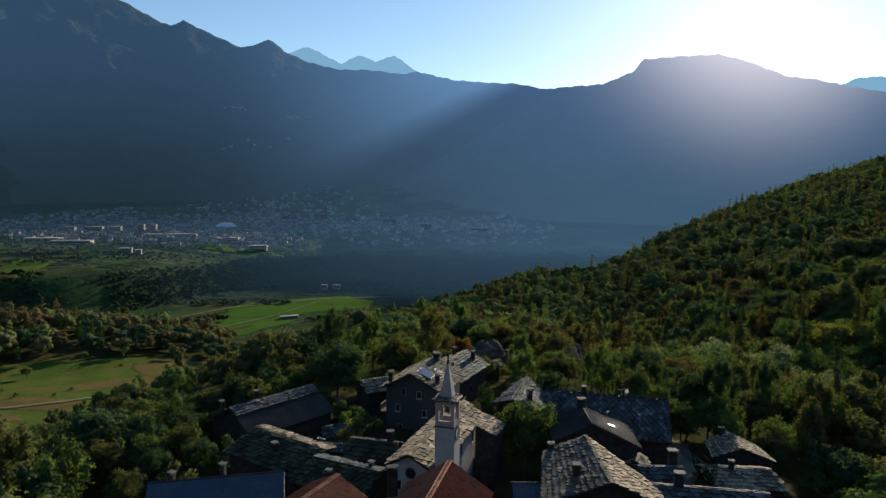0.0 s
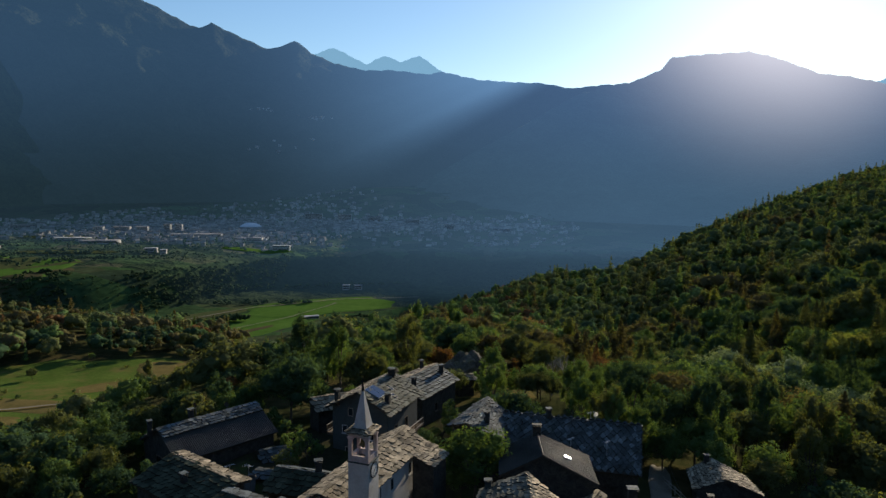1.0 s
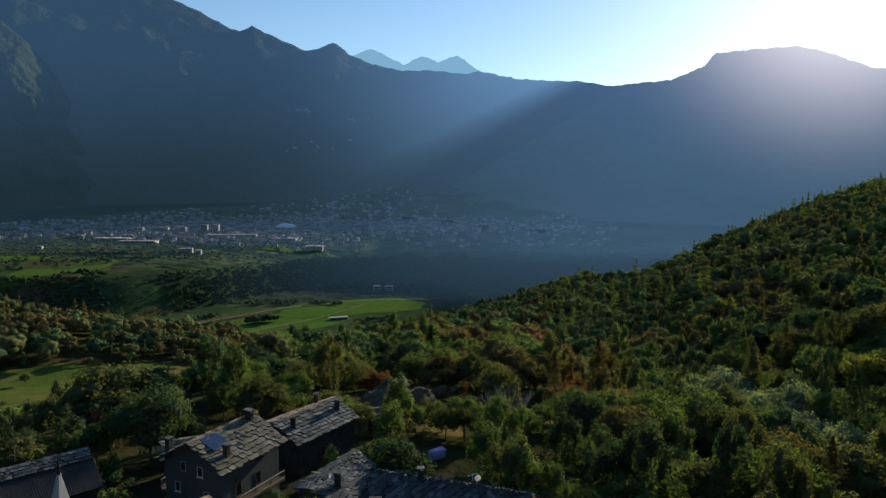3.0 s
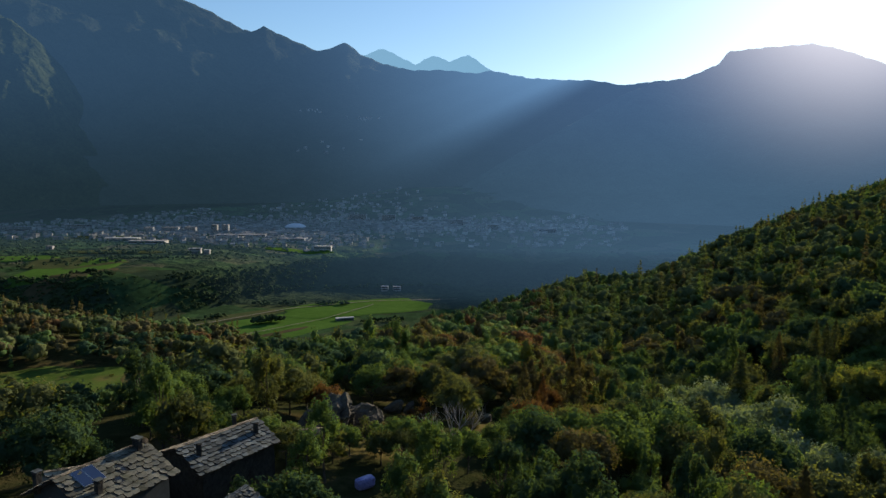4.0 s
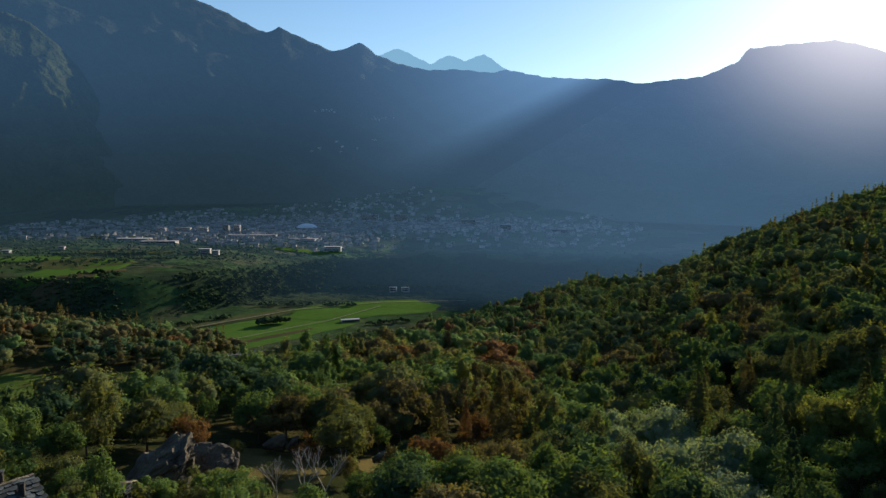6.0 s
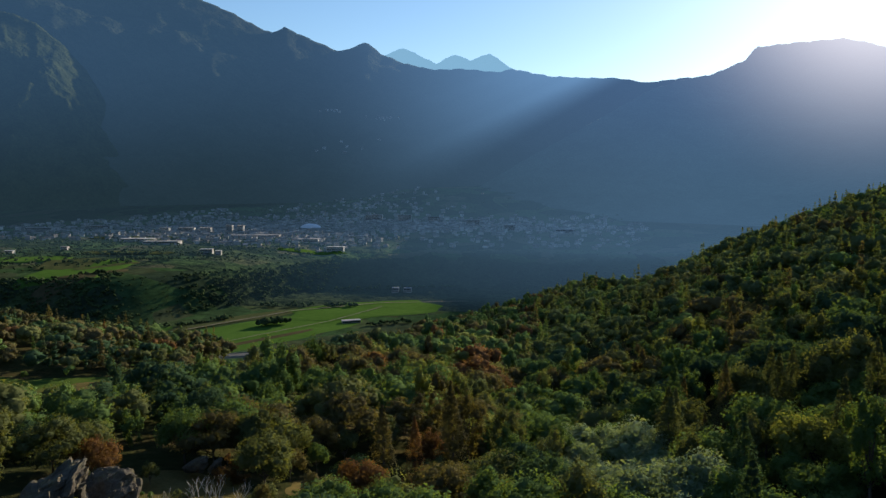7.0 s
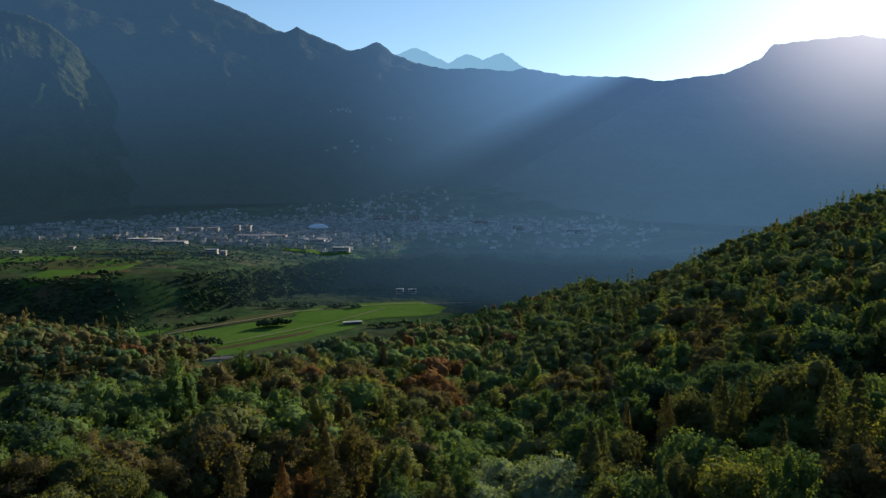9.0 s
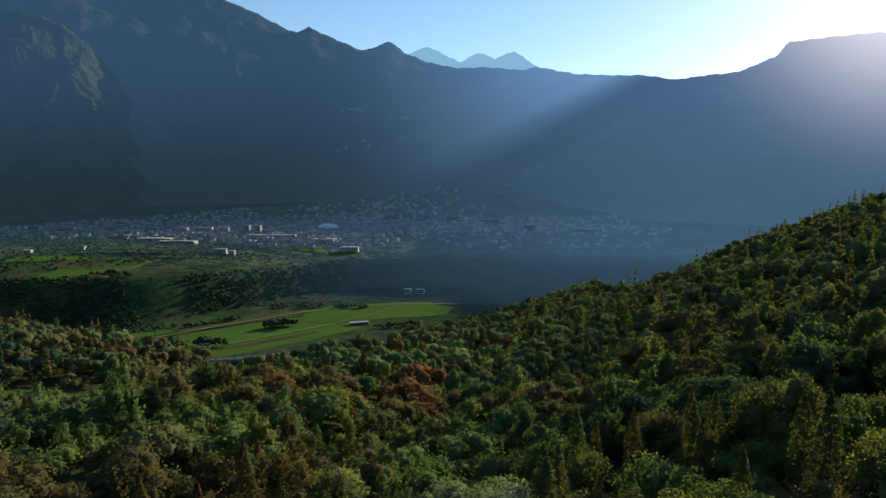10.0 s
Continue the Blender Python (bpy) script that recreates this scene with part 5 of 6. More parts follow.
    S /= np.linalg.norm(S, axis=1, keepdims=True)
    V, S = leaf_sprays(C, N, size, rs), np.repeat(S, 3, axis=0)
    # the dense inside of each clump
    for at, ext in lumps:
        P = CORE[cuts]
        wob = 1 + 0.22 * np.sin(P @ rs.normal(0, 2.6, 3) + rs.uniform(0, 6)) * np.sin(P @ rs.normal(0, 2.6, 3) + rs.uniform(0, 6))
        V = np.concatenate([V, P * wob[:, None] * ext * core + at])
        Q = P + 0.6 * (P * ext + at - mid) / reach + rs.normal(0, 0.3, P.shape)
        S = np.concatenate([S, Q / np.linalg.norm(Q, axis=1, keepdims=True)])
    return V, S, limbs


def leaf_mesh(name, V, S, material, tones=None):
    """A mesh of loose triangles with the given soft normals; tones: a number for each triangle, the same all over one tree."""
    me = bpy.data.meshes.new(name)
    n = len(V) // 3
    me.vertices.add(len(V))
    me.vertices.foreach_set("co", np.ascontiguousarray(V, dtype=np.float32).ravel())
    me.loops.add(len(V))
    me.loops.foreach_set("vertex_index", np.arange(len(V), dtype=np.int32))
    me.polygons.add(n)
    me.polygons.foreach_set("loop_start", np.arange(n, dtype=np.int32) * 3)
    me.update(calc_edges=True)
    me.shade_smooth()
    me.normals_split_custom_set_from_vertices(S.tolist())
    if tones is not None:
        me.attributes.new("tone", "FLOAT", "FACE").data.foreach_set("value", np.ascontiguousarray(tones, dtype=np.float32))
    me.materials.append(material)
    return me


def trunk_bm(limbs):
    bm = bmesh.new()
    for p, q, r0, r1 in limbs:
        p, q = Vector(p), Vector(q)
        mid = p.lerp(q, 0.5) + Vector((0, 0, -0.06 * (q - p).xy.length))
        rod(bm, p, mid, r0, 6, (r0 + r1) / 2)
        rod(bm, mid, q, (r0 + r1) / 2, 6, r1)
    return bm


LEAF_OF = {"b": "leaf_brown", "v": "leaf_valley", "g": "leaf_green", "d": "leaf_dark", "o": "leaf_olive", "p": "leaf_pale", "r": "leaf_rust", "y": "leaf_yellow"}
WORDS = {"b": "brownish green", "v": "haze-pale green", "g": "green", "d": "dark green", "o": "olive green", "p": "pale silvery green", "r": "rust brown", "y": "yellow green"}
FORM = {"round": "round-crowned broadleaf tree", "broad": "wide-crowned broadleaf tree", "tall": "slender upright tree", "conifer": "conical conifer", "shrub": "low bushy shrub"}
NEAR, TRUNKS = {}, {}
for kind, leaves, size in (("round", 4600, 0.235), ("broad", 5400, 0.25), ("tall", 3000, 0.22), ("conifer", 3600, 0.23), ("shrub", 900, 0.2)):
    for var in range(3):
        V, S, limbs = crown_of(kind, leaves, size, 50 + var + 7 * len(kind), 1, 0.5)
        me = bpy.data.meshes.new("trunk")
        bm = trunk_bm(limbs)
        bm.to_mesh(me)
        bm.free()
        me.materials.append(M["bark"])
        TRUNKS[kind, var] = me
        for c, mname in LEAF_OF.items():
            NEAR[kind, var, c] = V, S


CROWNS = {}


def tree(kind, c, x, y, scale=1.0, place="in the wood", z=None, r=random):
    """One tree as a thing: trunk with limbs, and crown."""
    var = r.randrange(3)
    key = (kind, var, c)
    if key not in CROWNS:
        CROWNS[key] = leaf_mesh("crown", *NEAR[key], M[LEAF_OF[c]])
    t = new("shrub" if kind == "shrub" else "tree")
    tagged(t, f"{WORDS[c]} {FORM[kind]} {place}", "shrub" if kind == "shrub" else "tree", "trees")
    t.matrix_basis = pose(x, y, (ground_z(x, y) if z is None else z) - 0.15, r.uniform(-3, 3), r.uniform(-3, 3), r.uniform(0, 360)) @ Matrix.Diagonal((scale * r.uniform(0.9, 1.1), scale * r.uniform(0.9, 1.1), scale * r.uniform(0.92, 1.08), 1))
    for nm, me in (("trunk", TRUNKS[kind, var]), ("crown", CROWNS[key])):
        ob = new(nm, me)
        ob.parent = t
    return t


# trees among and beside the houses: form, leaf colour, place, size
rv = random.Random(77)
for kind, c, x, y, s in (("broad", "d", -17.8, 112.5, 1.12), ("round", "g", -23.5, 109.5, 0.75), ("round", "d", -15.0, 118.0, 0.8), ("round", "g", -9.0, 117.0, 0.6), ("round", "o", -4.0, 128.5, 0.6), ("shrub", "g", -19.0, 104.0, 1.1), ("shrub", "d", -14.5, 101.0, 1.0), ("shrub", "g", 6.5, 108.0, 1.0), ("shrub", "d", 8.0, 112.0, 1.2), ("round", "d", 10.5, 106.5, 0.55), ("round", "g", 11.0, 86.0, 1.12), ("round", "g", 9.5, 88.0, 0.55), ("shrub", "g", -14.2, 74.3, 0.9),
                         ("shrub", "o", -12.6, 92.0, 1.0), ("shrub", "g", -10.8, 94.0, 1.1), ("shrub", "g", -13.5, 96.5, 0.9), ("round", "d", 4.5, 97.5, 0.55), ("round", "g", 7.2, 92.5, 0.5),
                         ("round", "d", 15.8, 108.0, 0.82), ("tall", "g", 27.8, 109.0, 0.95), ("tall", "o", 30.2, 106.5, 0.95), ("tall", "g", 32.0, 105.0, 0.9), ("tall", "g", 35.5, 106.5, 0.85),
                         ("round", "g", 37.5, 90.5, 0.35), ("shrub", "d", 35.0, 87.5, 0.9), ("round", "g", 39.0, 107.0, 0.8), ("round", "g", 46.0, 106.0, 0.8), ("round", "o", 52.0, 103.0, 0.75),
                         ("round", "o", -36.5, 104.0, 0.75), ("round", "d", -33.0, 108.0, 0.8), ("round", "g", -27.5, 110.0, 0.7), ("round", "r", -31.0, 121.0, 0.75), ("round", "d", -39.0, 97.0, 0.75),
                         ("round", "r", 5.0, 157.0, 0.8), ("round", "o", 11.0, 160.0, 0.4), ("shrub", "o", 20.0, 153.0, 0.8), ("shrub", "b", 23.0, 149.0, 0.9), ("shrub", "g", 17.5, 148.5, 0.6), ("shrub", "r", 20.5, 165.0, 1.2), ("shrub", "r", 22.0, 166.5, 0.9), ("broad", "d", 38.0, 176.0, 0.75), ("shrub", "g", 14.5, 153.5, 0.5), ("round", "r", 1.5, 160.0, 0.7), ("round", "o", 7.6, 126.8, 0.72), ("round", "g", 3.6, 131.0, 0.7), ("shrub", "g", 10.5, 133.8, 1.2), ("round", "g", 15.5, 131.5, 0.55), ("shrub", "o", 17.0, 137.0, 1.3), ("shrub", "g", 19.5, 134.0, 1.4), ("round", "o", 20.5, 129.5, 0.6), ("shrub", "b", 17.5, 142.5, 1.1), ("round", "g", 5.0, 136.0, 0.5), ("shrub", "o", 14.0, 128.0, 1.3), ("round", "o", 25.5, 133.0, 0.6), ("shrub", "g", 12.5, 136.5, 0.9),
                         ("round", "g", -38.0, 84.0, 0.7), ("round", "o", -44.0, 88.0, 0.8), ("round", "g", -47.0, 78.0, 0.75), ("round", "o", -36.0, 74.0, 0.6), ("tall", "g", 14.0, 115.0, 0.8),
                         ("round", "o", -33.5, 86.0, 0.7), ("round", "y", -41.0, 92.0, 0.75), ("round", "d", -37.0, 93.0, 0.7), ("round", "o", -46.0, 99.0, 0.8), ("round", "d", -30.5, 82.0, 0.6), ("round", "o", -42.0, 82.0, 0.75),
                         ("round", "y", -50.0, 88.0, 0.8), ("round", "d", -35.0, 79.0, 0.6), ("shrub", "o", -31.0, 76.0, 1.2), ("shrub", "d", -28.5, 84.5, 1.2), ("round", "o", -53.0, 95.0, 0.8), ("round", "o", -45.0, 75.0, 0.7),
                         ("shrub", "g", -13.2, 77.6, 0.8), ("shrub", "g", -34.5, 99.0, 1.3), ("round", "d", -40.0, 102.0, 0.75), ("round", "o", -51.0, 104.0, 0.8)):
    tree(kind, c, x, y, s, "beside the village houses", r=rv)


# where the wood does not grow: the village, the rock with its dry grass, lanes, meadows
def open_ground(x, y):
    if -35 < x < 36 and 40 < y < 103:
        return True
    if -24 < x < 12 and 100 < y < 128:
        return True
    if 34 < x < 53 and 60 < y < 105:
        return True
    if ((x - 14) / 14.5) ** 2 + ((y - 150) / 20) ** 2 < 1 or ((x - 12) / 11) ** 2 + ((y - 134) / 12) ** 2 < 1:
        return True
    if (x - 21.5) ** 2 / 42 + (y - 114) ** 2 / 130 < 1:
        return True
    if ((x - 34.5) / 7) ** 2 + ((y - 171) / 7.5) ** 2 < 1:
        return True
    if ((x + 182) * 0.94 + (y - 314) * 0.34) ** 2 / 60 ** 2 + ((y - 314) * 0.94 - (x + 182) * 0.34) ** 2 / 88 ** 2 < 1:
        return True
    if (x + 152) ** 2 / 30 ** 2 + (y - 385) ** 2 / 26 ** 2 < 1:
        return True
    return (x - 4) ** 2 / 13 ** 2 + (y - 722) ** 2 / 22 ** 2 < 1


def wood_mix(x, y, r):
    """The kind and leaf colour of a tree of the wood by its place."""
    n = float(wavy(np.float64(x), np.float64(y), 22, 31)) * 0.62 + r.uniform(-0.34, 0.34)
    k = min(max((y - 165) / 63, 0), 1)
    if math.hypot(x - (95 - 19 * k), y - 165 - 63 * k) < 11:                 # silvery chestnuts in a hollow
        return r.choice(("round", "broad", "broad")), r.choice("ppppg")
    if bump_at(x, y, 46, 190, 15, 30) > 0.45:                               # brown oaks
        return r.choice(("round", "broad", "conifer", "tall")), r.choice("bbobbr")
    if bump_at(x, y, 39, 318, 16, 22) > 0.45:
        return r.choice(("round", "broad")), r.choice("rrbg")
    if bump_at(x, y, 106, 225, 24, 22) > 0.45:                              # larches
        return r.choice(("conifer", "conifer", "round", "broad")), r.choice("obog")
    if x > 70 and n > (0.42 if y < 260 else 0.66):
        return "conifer", r.choice("dobo")
    # far hillside: mostly the leaf colour paled for haze
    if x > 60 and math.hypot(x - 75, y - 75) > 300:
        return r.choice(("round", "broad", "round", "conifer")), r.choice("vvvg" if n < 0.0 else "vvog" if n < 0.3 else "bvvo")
    if x > 60:
        return r.choice(("round", "broad", "broad", "tall", "round")), ("d" if n < -0.4 else r.choice("go") if n < 0.0 else r.choice("ggy") if n < 0.30 else r.choice("bbo"))
    if x < -20 and y < 270:
        return r.choice(("round", "broad", "round", "tall")), r.choice("dogodg" if n < 0.4 else "oobd")
    if x > -110:
        return r.choice(("round", "broad", "round", "broad", "tall")), (r.choice("dg") if n < -0.36 else r.choice("ggo") if n < -0.02 else r.choice("ogb") if n < 0.32 else r.choice("rbby"))
    return r.choice(("round", "broad", "round", "broad", "conifer")), (r.choice("dob") if n < -0.05 else r.choice("obdg") if n < 0.25 else r.choice("gb") if n < 0.5 else r.choice("rbbo"))


CLOSE = {}
for kind, leaves, size in (("round", 2100, 0.31), ("broad", 2600, 0.32), ("tall", 1400, 0.29), ("conifer", 1900, 0.30)):
    CLOSE[kind] = [crown_of(kind, leaves, size, 110 + v, 1, 0.58, 0.8)[:2] for v in range(4)]
MID = {}
for kind, leaves, size in (("round", 880, 0.37), ("broad", 1020, 0.38), ("tall", 580, 0.34), ("conifer", 880, 0.35)):
    MID[kind] = [crown_of(kind, leaves, size, 150 + v, 1, 0.66, 0.45)[:2] for v in range(4)]
FAR = {}
for kind, leaves, size in (("round", 130, 0.55), ("broad", 150, 0.58), ("tall", 100, 0.48), ("conifer", 130, 0.52)):
    FAR[kind] = [crown_of(kind, leaves, size, 250 + v, 1, 0.78, 0.2)[:2] for v in range(5)]

wood = {}
rf = random.Random(5)
near_count = 0
spots = []
yy = 58.0
while yy < 1000:
    pitch = 7.7 if yy < 330 else 9.4 if yy < 520 else 11.0
    xx = -0.70 * yy - 18
    right = max(0.70 * yy, 62 + 0.42 * yy) + 12
    while xx < right:
        x, y = xx + rf.uniform(-0.42, 0.42) * pitch, yy + rf.uniform(-0.42, 0.42) * pitch
        xx += pitch
        if open_ground(x, y) or y < 0.55 * x + 22:
            continue
        z = ground_z(x, y)
        if z < -185 or (x < -95 and z < -118) or (x > 150 and y > 690 + 0.95 * (x - 110)) or (y > 640 and x < -60):
            continue
        if x < -100 and rf.random() < 0.12:
            continue
        spots.append((x, y, z))
    yy += pitch



def off_line(x, y):
    """Distance from the strip of hillside that lies nearest below the flight."""
    k = min(max(((x - 15) * 115 + (y - 125) * 85) / (115 ** 2 + 85 ** 2), 0), 1)
    return math.hypot(x - 15 - 115 * k, y - 125 - 85 * k)


# trees that stand out of the wood: form, leaf colour, place, height of the top
STAND = (("conifer", "o", 94.6, 211.0, 2.5), ("conifer", "o", 118.6, 224.0, 7.5), ("conifer", "b", 110.0, 229.5, 1.5), ("broad", "g", 128.0, 217.0, 5.5), ("broad", "g", 134.5, 221.0, 5.0), ("conifer", "d", 97.0, 163.0, 6.5),
         ("conifer", "d", 103.5, 190.0, 3.5), ("round", "y", 113.0, 389.0, -25.0), ("round", "y", 120.0, 391.0, -23.5), ("round", "y", 127.0, 393.0, -23.0), ("round", "g", 51.0, 490.0, -55.0), ("round", "o", 58.0, 498.0, -56.0),
         ("broad", "y", 104.0, 970.0, -99.0), ("broad", "y", 113.0, 974.0, -97.0), ("broad", "g", 95.0, 968.0, -103.0), ("round", "r", 46.6, 199.0, -4.0), ("round", "o", 37.0, 199.0, -1.0), ("round", "r", 37.5, 318.0, -41.0), ("round", "r", 42.5, 314.0, -42.5))
TALL = {"round": 10.5, "broad": 11.5, "conifer": 14.0}
spots = [p for p in spots if all(math.hypot(p[0] - q[2], p[1] - q[3]) > (6.0 if q[3] < 900 else 9.0) for q in STAND)]
for kind, c, x, y, top in STAND:
    tree(kind, c, x, y, max((top - ground_z(x, y)) / TALL[kind], 0.6), "standing out of the wood", r=rf)
spots.sort(key=lambda p: off_line(p[0], p[1]))
for x, y, z in spots:
    kind, c = wood_mix(x, y, rf)
    s = rf.choice((rf.uniform(0.6, 0.9), rf.uniform(0.85, 1.2), rf.uniform(1.1, 1.45))) * (0.5 if x < -35 and 100 < y < 240 else 0.5 if 18 < x < 40 and 124 < y < 160 else 0.86 if x < 60 and y < 200 else 1.0 if y < 520 else 1.15)
    if near_count < 230 and y > 90:
        near_count += 1
        tree(kind, c, x, y, s * 1.12, "in the mixed wood", r=rf)
        continue
    d = math.hypot(x - 75, y - 75)
    src = (CLOSE if off_line(x, y) < 55 or (y < 120 and -75 < x < 60) else MID if d < 270 else FAR)[kind]
    V, S = src[rf.randrange(len(src))]
    a = rf.uniform(0, 6.283)
    ca, sa_ = math.cos(a), math.sin(a)
    sx, sz = s * rf.uniform(1.0, 1.25), s * rf.uniform(0.9, 1.12)
    W = np.stack([(V[:, 0] * ca - V[:, 1] * sa_) * sx + x, (V[:, 0] * sa_ + V[:, 1] * ca) * sx + y, V[:, 2] * sz + z + (1.2 if d > 270 else -0.3)], 1)
    wood.setdefault(c, []).append((W, np.stack([S[:, 0] * ca - S[:, 1] * sa_, S[:, 0] * sa_ + S[:, 1] * ca, S[:, 2]], 1), np.full(len(V) // 3, rf.random())))
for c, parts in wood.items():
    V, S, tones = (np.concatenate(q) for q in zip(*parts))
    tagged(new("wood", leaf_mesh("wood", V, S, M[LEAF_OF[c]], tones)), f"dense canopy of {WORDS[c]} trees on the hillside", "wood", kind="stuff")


def bare_tree(x, y, h, seed):
    """A leafless tree with forking silvery branches."""
    r = random.Random(seed)
    t = empty("dead_tree", x, y, ground_z(x, y), "bare grey tree with forking leafless branches", "tree", "dead trees")
    bm = bmesh.new()

    def grow(p, d, ln, rad, depth):
        q = p + d * ln
        rod(bm, p, q, rad, 5, rad * 0.66)
        if depth:
            for _ in range(3 if depth > 1 else 2):
                e = (d + Vector((r.uniform(-0.75, 0.75), r.uniform(-0.75, 0.75), r.uniform(0.0, 0.5)))).normalized()
                grow(q, e, ln * r.uniform(0.6, 0.85), rad * 0.6, depth - 1)
    grow(Vector((0, 0, -0.3)), Vector((0, 0, 1)), h * 0.3, 0.16, 4)
    part("trunk", bm, M["pale_wood"], t)
    return t


for k, (x, y, h) in enumerate(((26.5, 139.0, 9), (29.5, 141.0, 10), (31.5, 143.5, 9), (63.0, 188.0, 10), (52.0, 172.0, 9))):
    bare_tree(x, y, h, 300 + k)

# ---- rock and clearings by the wood ----
def boulder(x, y, z, sx, sy, sz, seed, label, turn=0.0):
    """A craggy rock: a ball broken into facets and ledges."""
    bm = bmesh.new()
    bmesh.ops.create_icosphere(bm, subdivisions=5 if sx > 3 else 3, radius=1)
    for v in bm.verts:
        p = v.co.copy()
        n1 = noise.fractal(p * 1.3 + Vector((seed, 0, 0)), 0.9, 2.1, 5)
        n2 = noise.cell(p * 2.6 + Vector((0, seed, 0)))
        q = Vector([math.copysign(abs(c) ** 0.75, c) for c in p])
        lean = 0.55 * max(q.z, 0)
        v.co = Vector(((q.x * (1 - 0.35 * max(q.z, 0)) + lean) * sx, q.y * sy, (q.z + 0.18 * q.x) * sz)) * (0.82 + 0.13 * n1 + 0.10 * n2)
    me = bpy.data.meshes.new("rock")
    bm.to_mesh(me)
    bm.free()
    me.materials.append(M["rock"])
    ob = new("rock", me)
    ob.matrix_basis = pose(x, y, z, 0, 0, turn)
    return tagged(ob, label, "rock", "rocks")


boulder(8.0, 142.5, 4.2, 5.6, 6.2, 5.4, 3.1, "big dark craggy outcrop above the village", 25)
boulder(12.6, 147.5, 2.6, 4.2, 4.0, 3.4, 7.7, "craggy grey boulder beside the outcrop", 60)
boulder(9.5, 152.5, 1.6, 3.4, 3.6, 2.6, 23.5, "craggy grey boulder beside the outcrop", 110)
boulder(15.3, 165.6, 0.0, 2.2, 1.7, 1.5, 11.3, "low rounded grey boulder in dry grass")
boulder(18.2, 166.2, -0.4, 1.2, 1.2, 1.5, 14.9, "low rounded grey boulder in dry grass")
boulder(33.0, 168.0, -2.6, 1.6, 1.3, 1.1, 27.4, "low rounded grey boulder in dry grass")
boulder(4.6, 146.5, 2.2, 3.4, 3.2, 2.6, 19.2, "craggy grey boulder beside the outcrop")
field("clearing", 13, 139, 9.5, 9, 10, M["dry_grass"], "dry brown grass round the outcrop", 0.12, n=10)
field("clearing", 16, 157, 10, 11, 10, M["dry_grass"], "dry brown grass clearing in the wood", 0.14, n=12)
field("clearing", 34.5, 172, 6, 6, 10, M["dry_grass"], "small dry grass clearing under trees", 0.12, n=8)
field("clearing", 4, 722, 11, 19, -20, M["field_green"], "small bright meadow in the wood", 0.4, n=8)
hut, hw, ht = house("hut", "small stone hut with a rusty sheet roof under the outcrop", gabled(9.5, 131.6, 70, 3.4, 3.0, 8.2, 7.5), 4.0, M["rubble"], STONE, over=0.3, seed=111, most=40, category="hut")
t = empty("wrapped_bale", 20.0, 121.8, ground_z(20, 121.8), "bale wrapped in crumpled shiny violet film", "bale")
bm = bmesh.new()
bmesh.ops.create_icosphere(bm, subdivisions=4, radius=1.15)
for v in bm.verts:
    v.co *= 1 + 0.05 * noise.noise(v.co * 3)
    q = Vector([math.copysign(abs(c / 1.15) ** 0.5, c) for c in v.co])
    fold = 1 + 0.10 * noise.noise(q * 2.6) + 0.05 * noise.noise(q * 6.0)
    v.co = Vector((q.x * 1.25 * fold, q.y * 0.75 * fold, q.z * 0.72 * fold + 0.12 * q.x))
part("film", bm, M["purple_film"], t, smooth=True, m=pose(0, 0, 0.75, 0, 0, 35))

# ---- meadows on the shelf to the left ----
for k, (x, y, rx, ry, a, mat, words) in enumerate((
        (-183, 314, 58, 84, 20, "meadow", "terraced green meadow below the wood"),
        (-200, 300, 42, 10, -8, "dry_grass", "strip of dry brown meadow"),
        (-165, 345, 26, 9, 38, "dry_grass", "strip of dry brown meadow"),
        (-150, 386, 28, 22, 30, "dry_grass", "dry brown meadow among trees"),
        (-205, 268, 30, 9, 14, "dry_grass", "strip of dry brown meadow"))):
    field("meadow", x, y, rx, ry, a, M[mat], words, 0.2 + 0.12 * k, n=16)
rb = random.Random(8)
for k in range(16):
    tree(rb.choice(("round", "shrub", "shrub")), rb.choice("dog"), rb.uniform(-230, -150), rb.uniform(300, 390), rb.uniform(0.5, 0.9), "on the meadow", r=rb)

# ---- valley floor ----
for k, (x, y, rx, ry, a, mat, words) in enumerate((
        (-430, 1170, 180, 92, 54, "field_green", "bright green irrigated field"),
        (-640, 1130, 70, 20, 50, "field_green", "bright green irrigated field"),
        (-520, 1260, 120, 26, 52, "field_dull", "faded field on the valley floor"),
        (-395, 1130, 95, 9, 54, "field_bare", "ploughed brown strip"),
        (-300, 1390, 150, 80, 30, "field_green", "green field on the valley floor"),
        (-900, 1360, 80, 150, 12, "field_green", "bright green field on the terrace"),
        (-835, 1300, 70, 20, 62, "field_bare", "stubble field on the terrace"),
        (-850, 1235, 60, 24, 60, "field_bare", "stubble field on the terrace"),
        (-880, 1400, 70, 15, 58, "field_dull", "faded field on the terrace"),
        (-980, 1420, 60, 80, 20, "field_dull", "faded field on the terrace"),
        (-1120, 1460, 90, 45, 20, "field_green", "green field on the terrace"),
        (-960, 1600, 110, 26, 12, "field_dull", "stubble field on the terrace"),
        (-560, 1800, 90, 22, 5, "field_green", "playing field at the edge of town"),
        (-1150, 1900, 120, 30, 10, "field_dull", "field at the edge of town"),
        (-900, 2050, 90, 18, 8, "field_green", "green field at the edge of town"))):
    field("field", x, y, rx, ry, a, M[mat], words, (0.8 if y < 1230 else 1.2) + 0.12 * k, n=14)


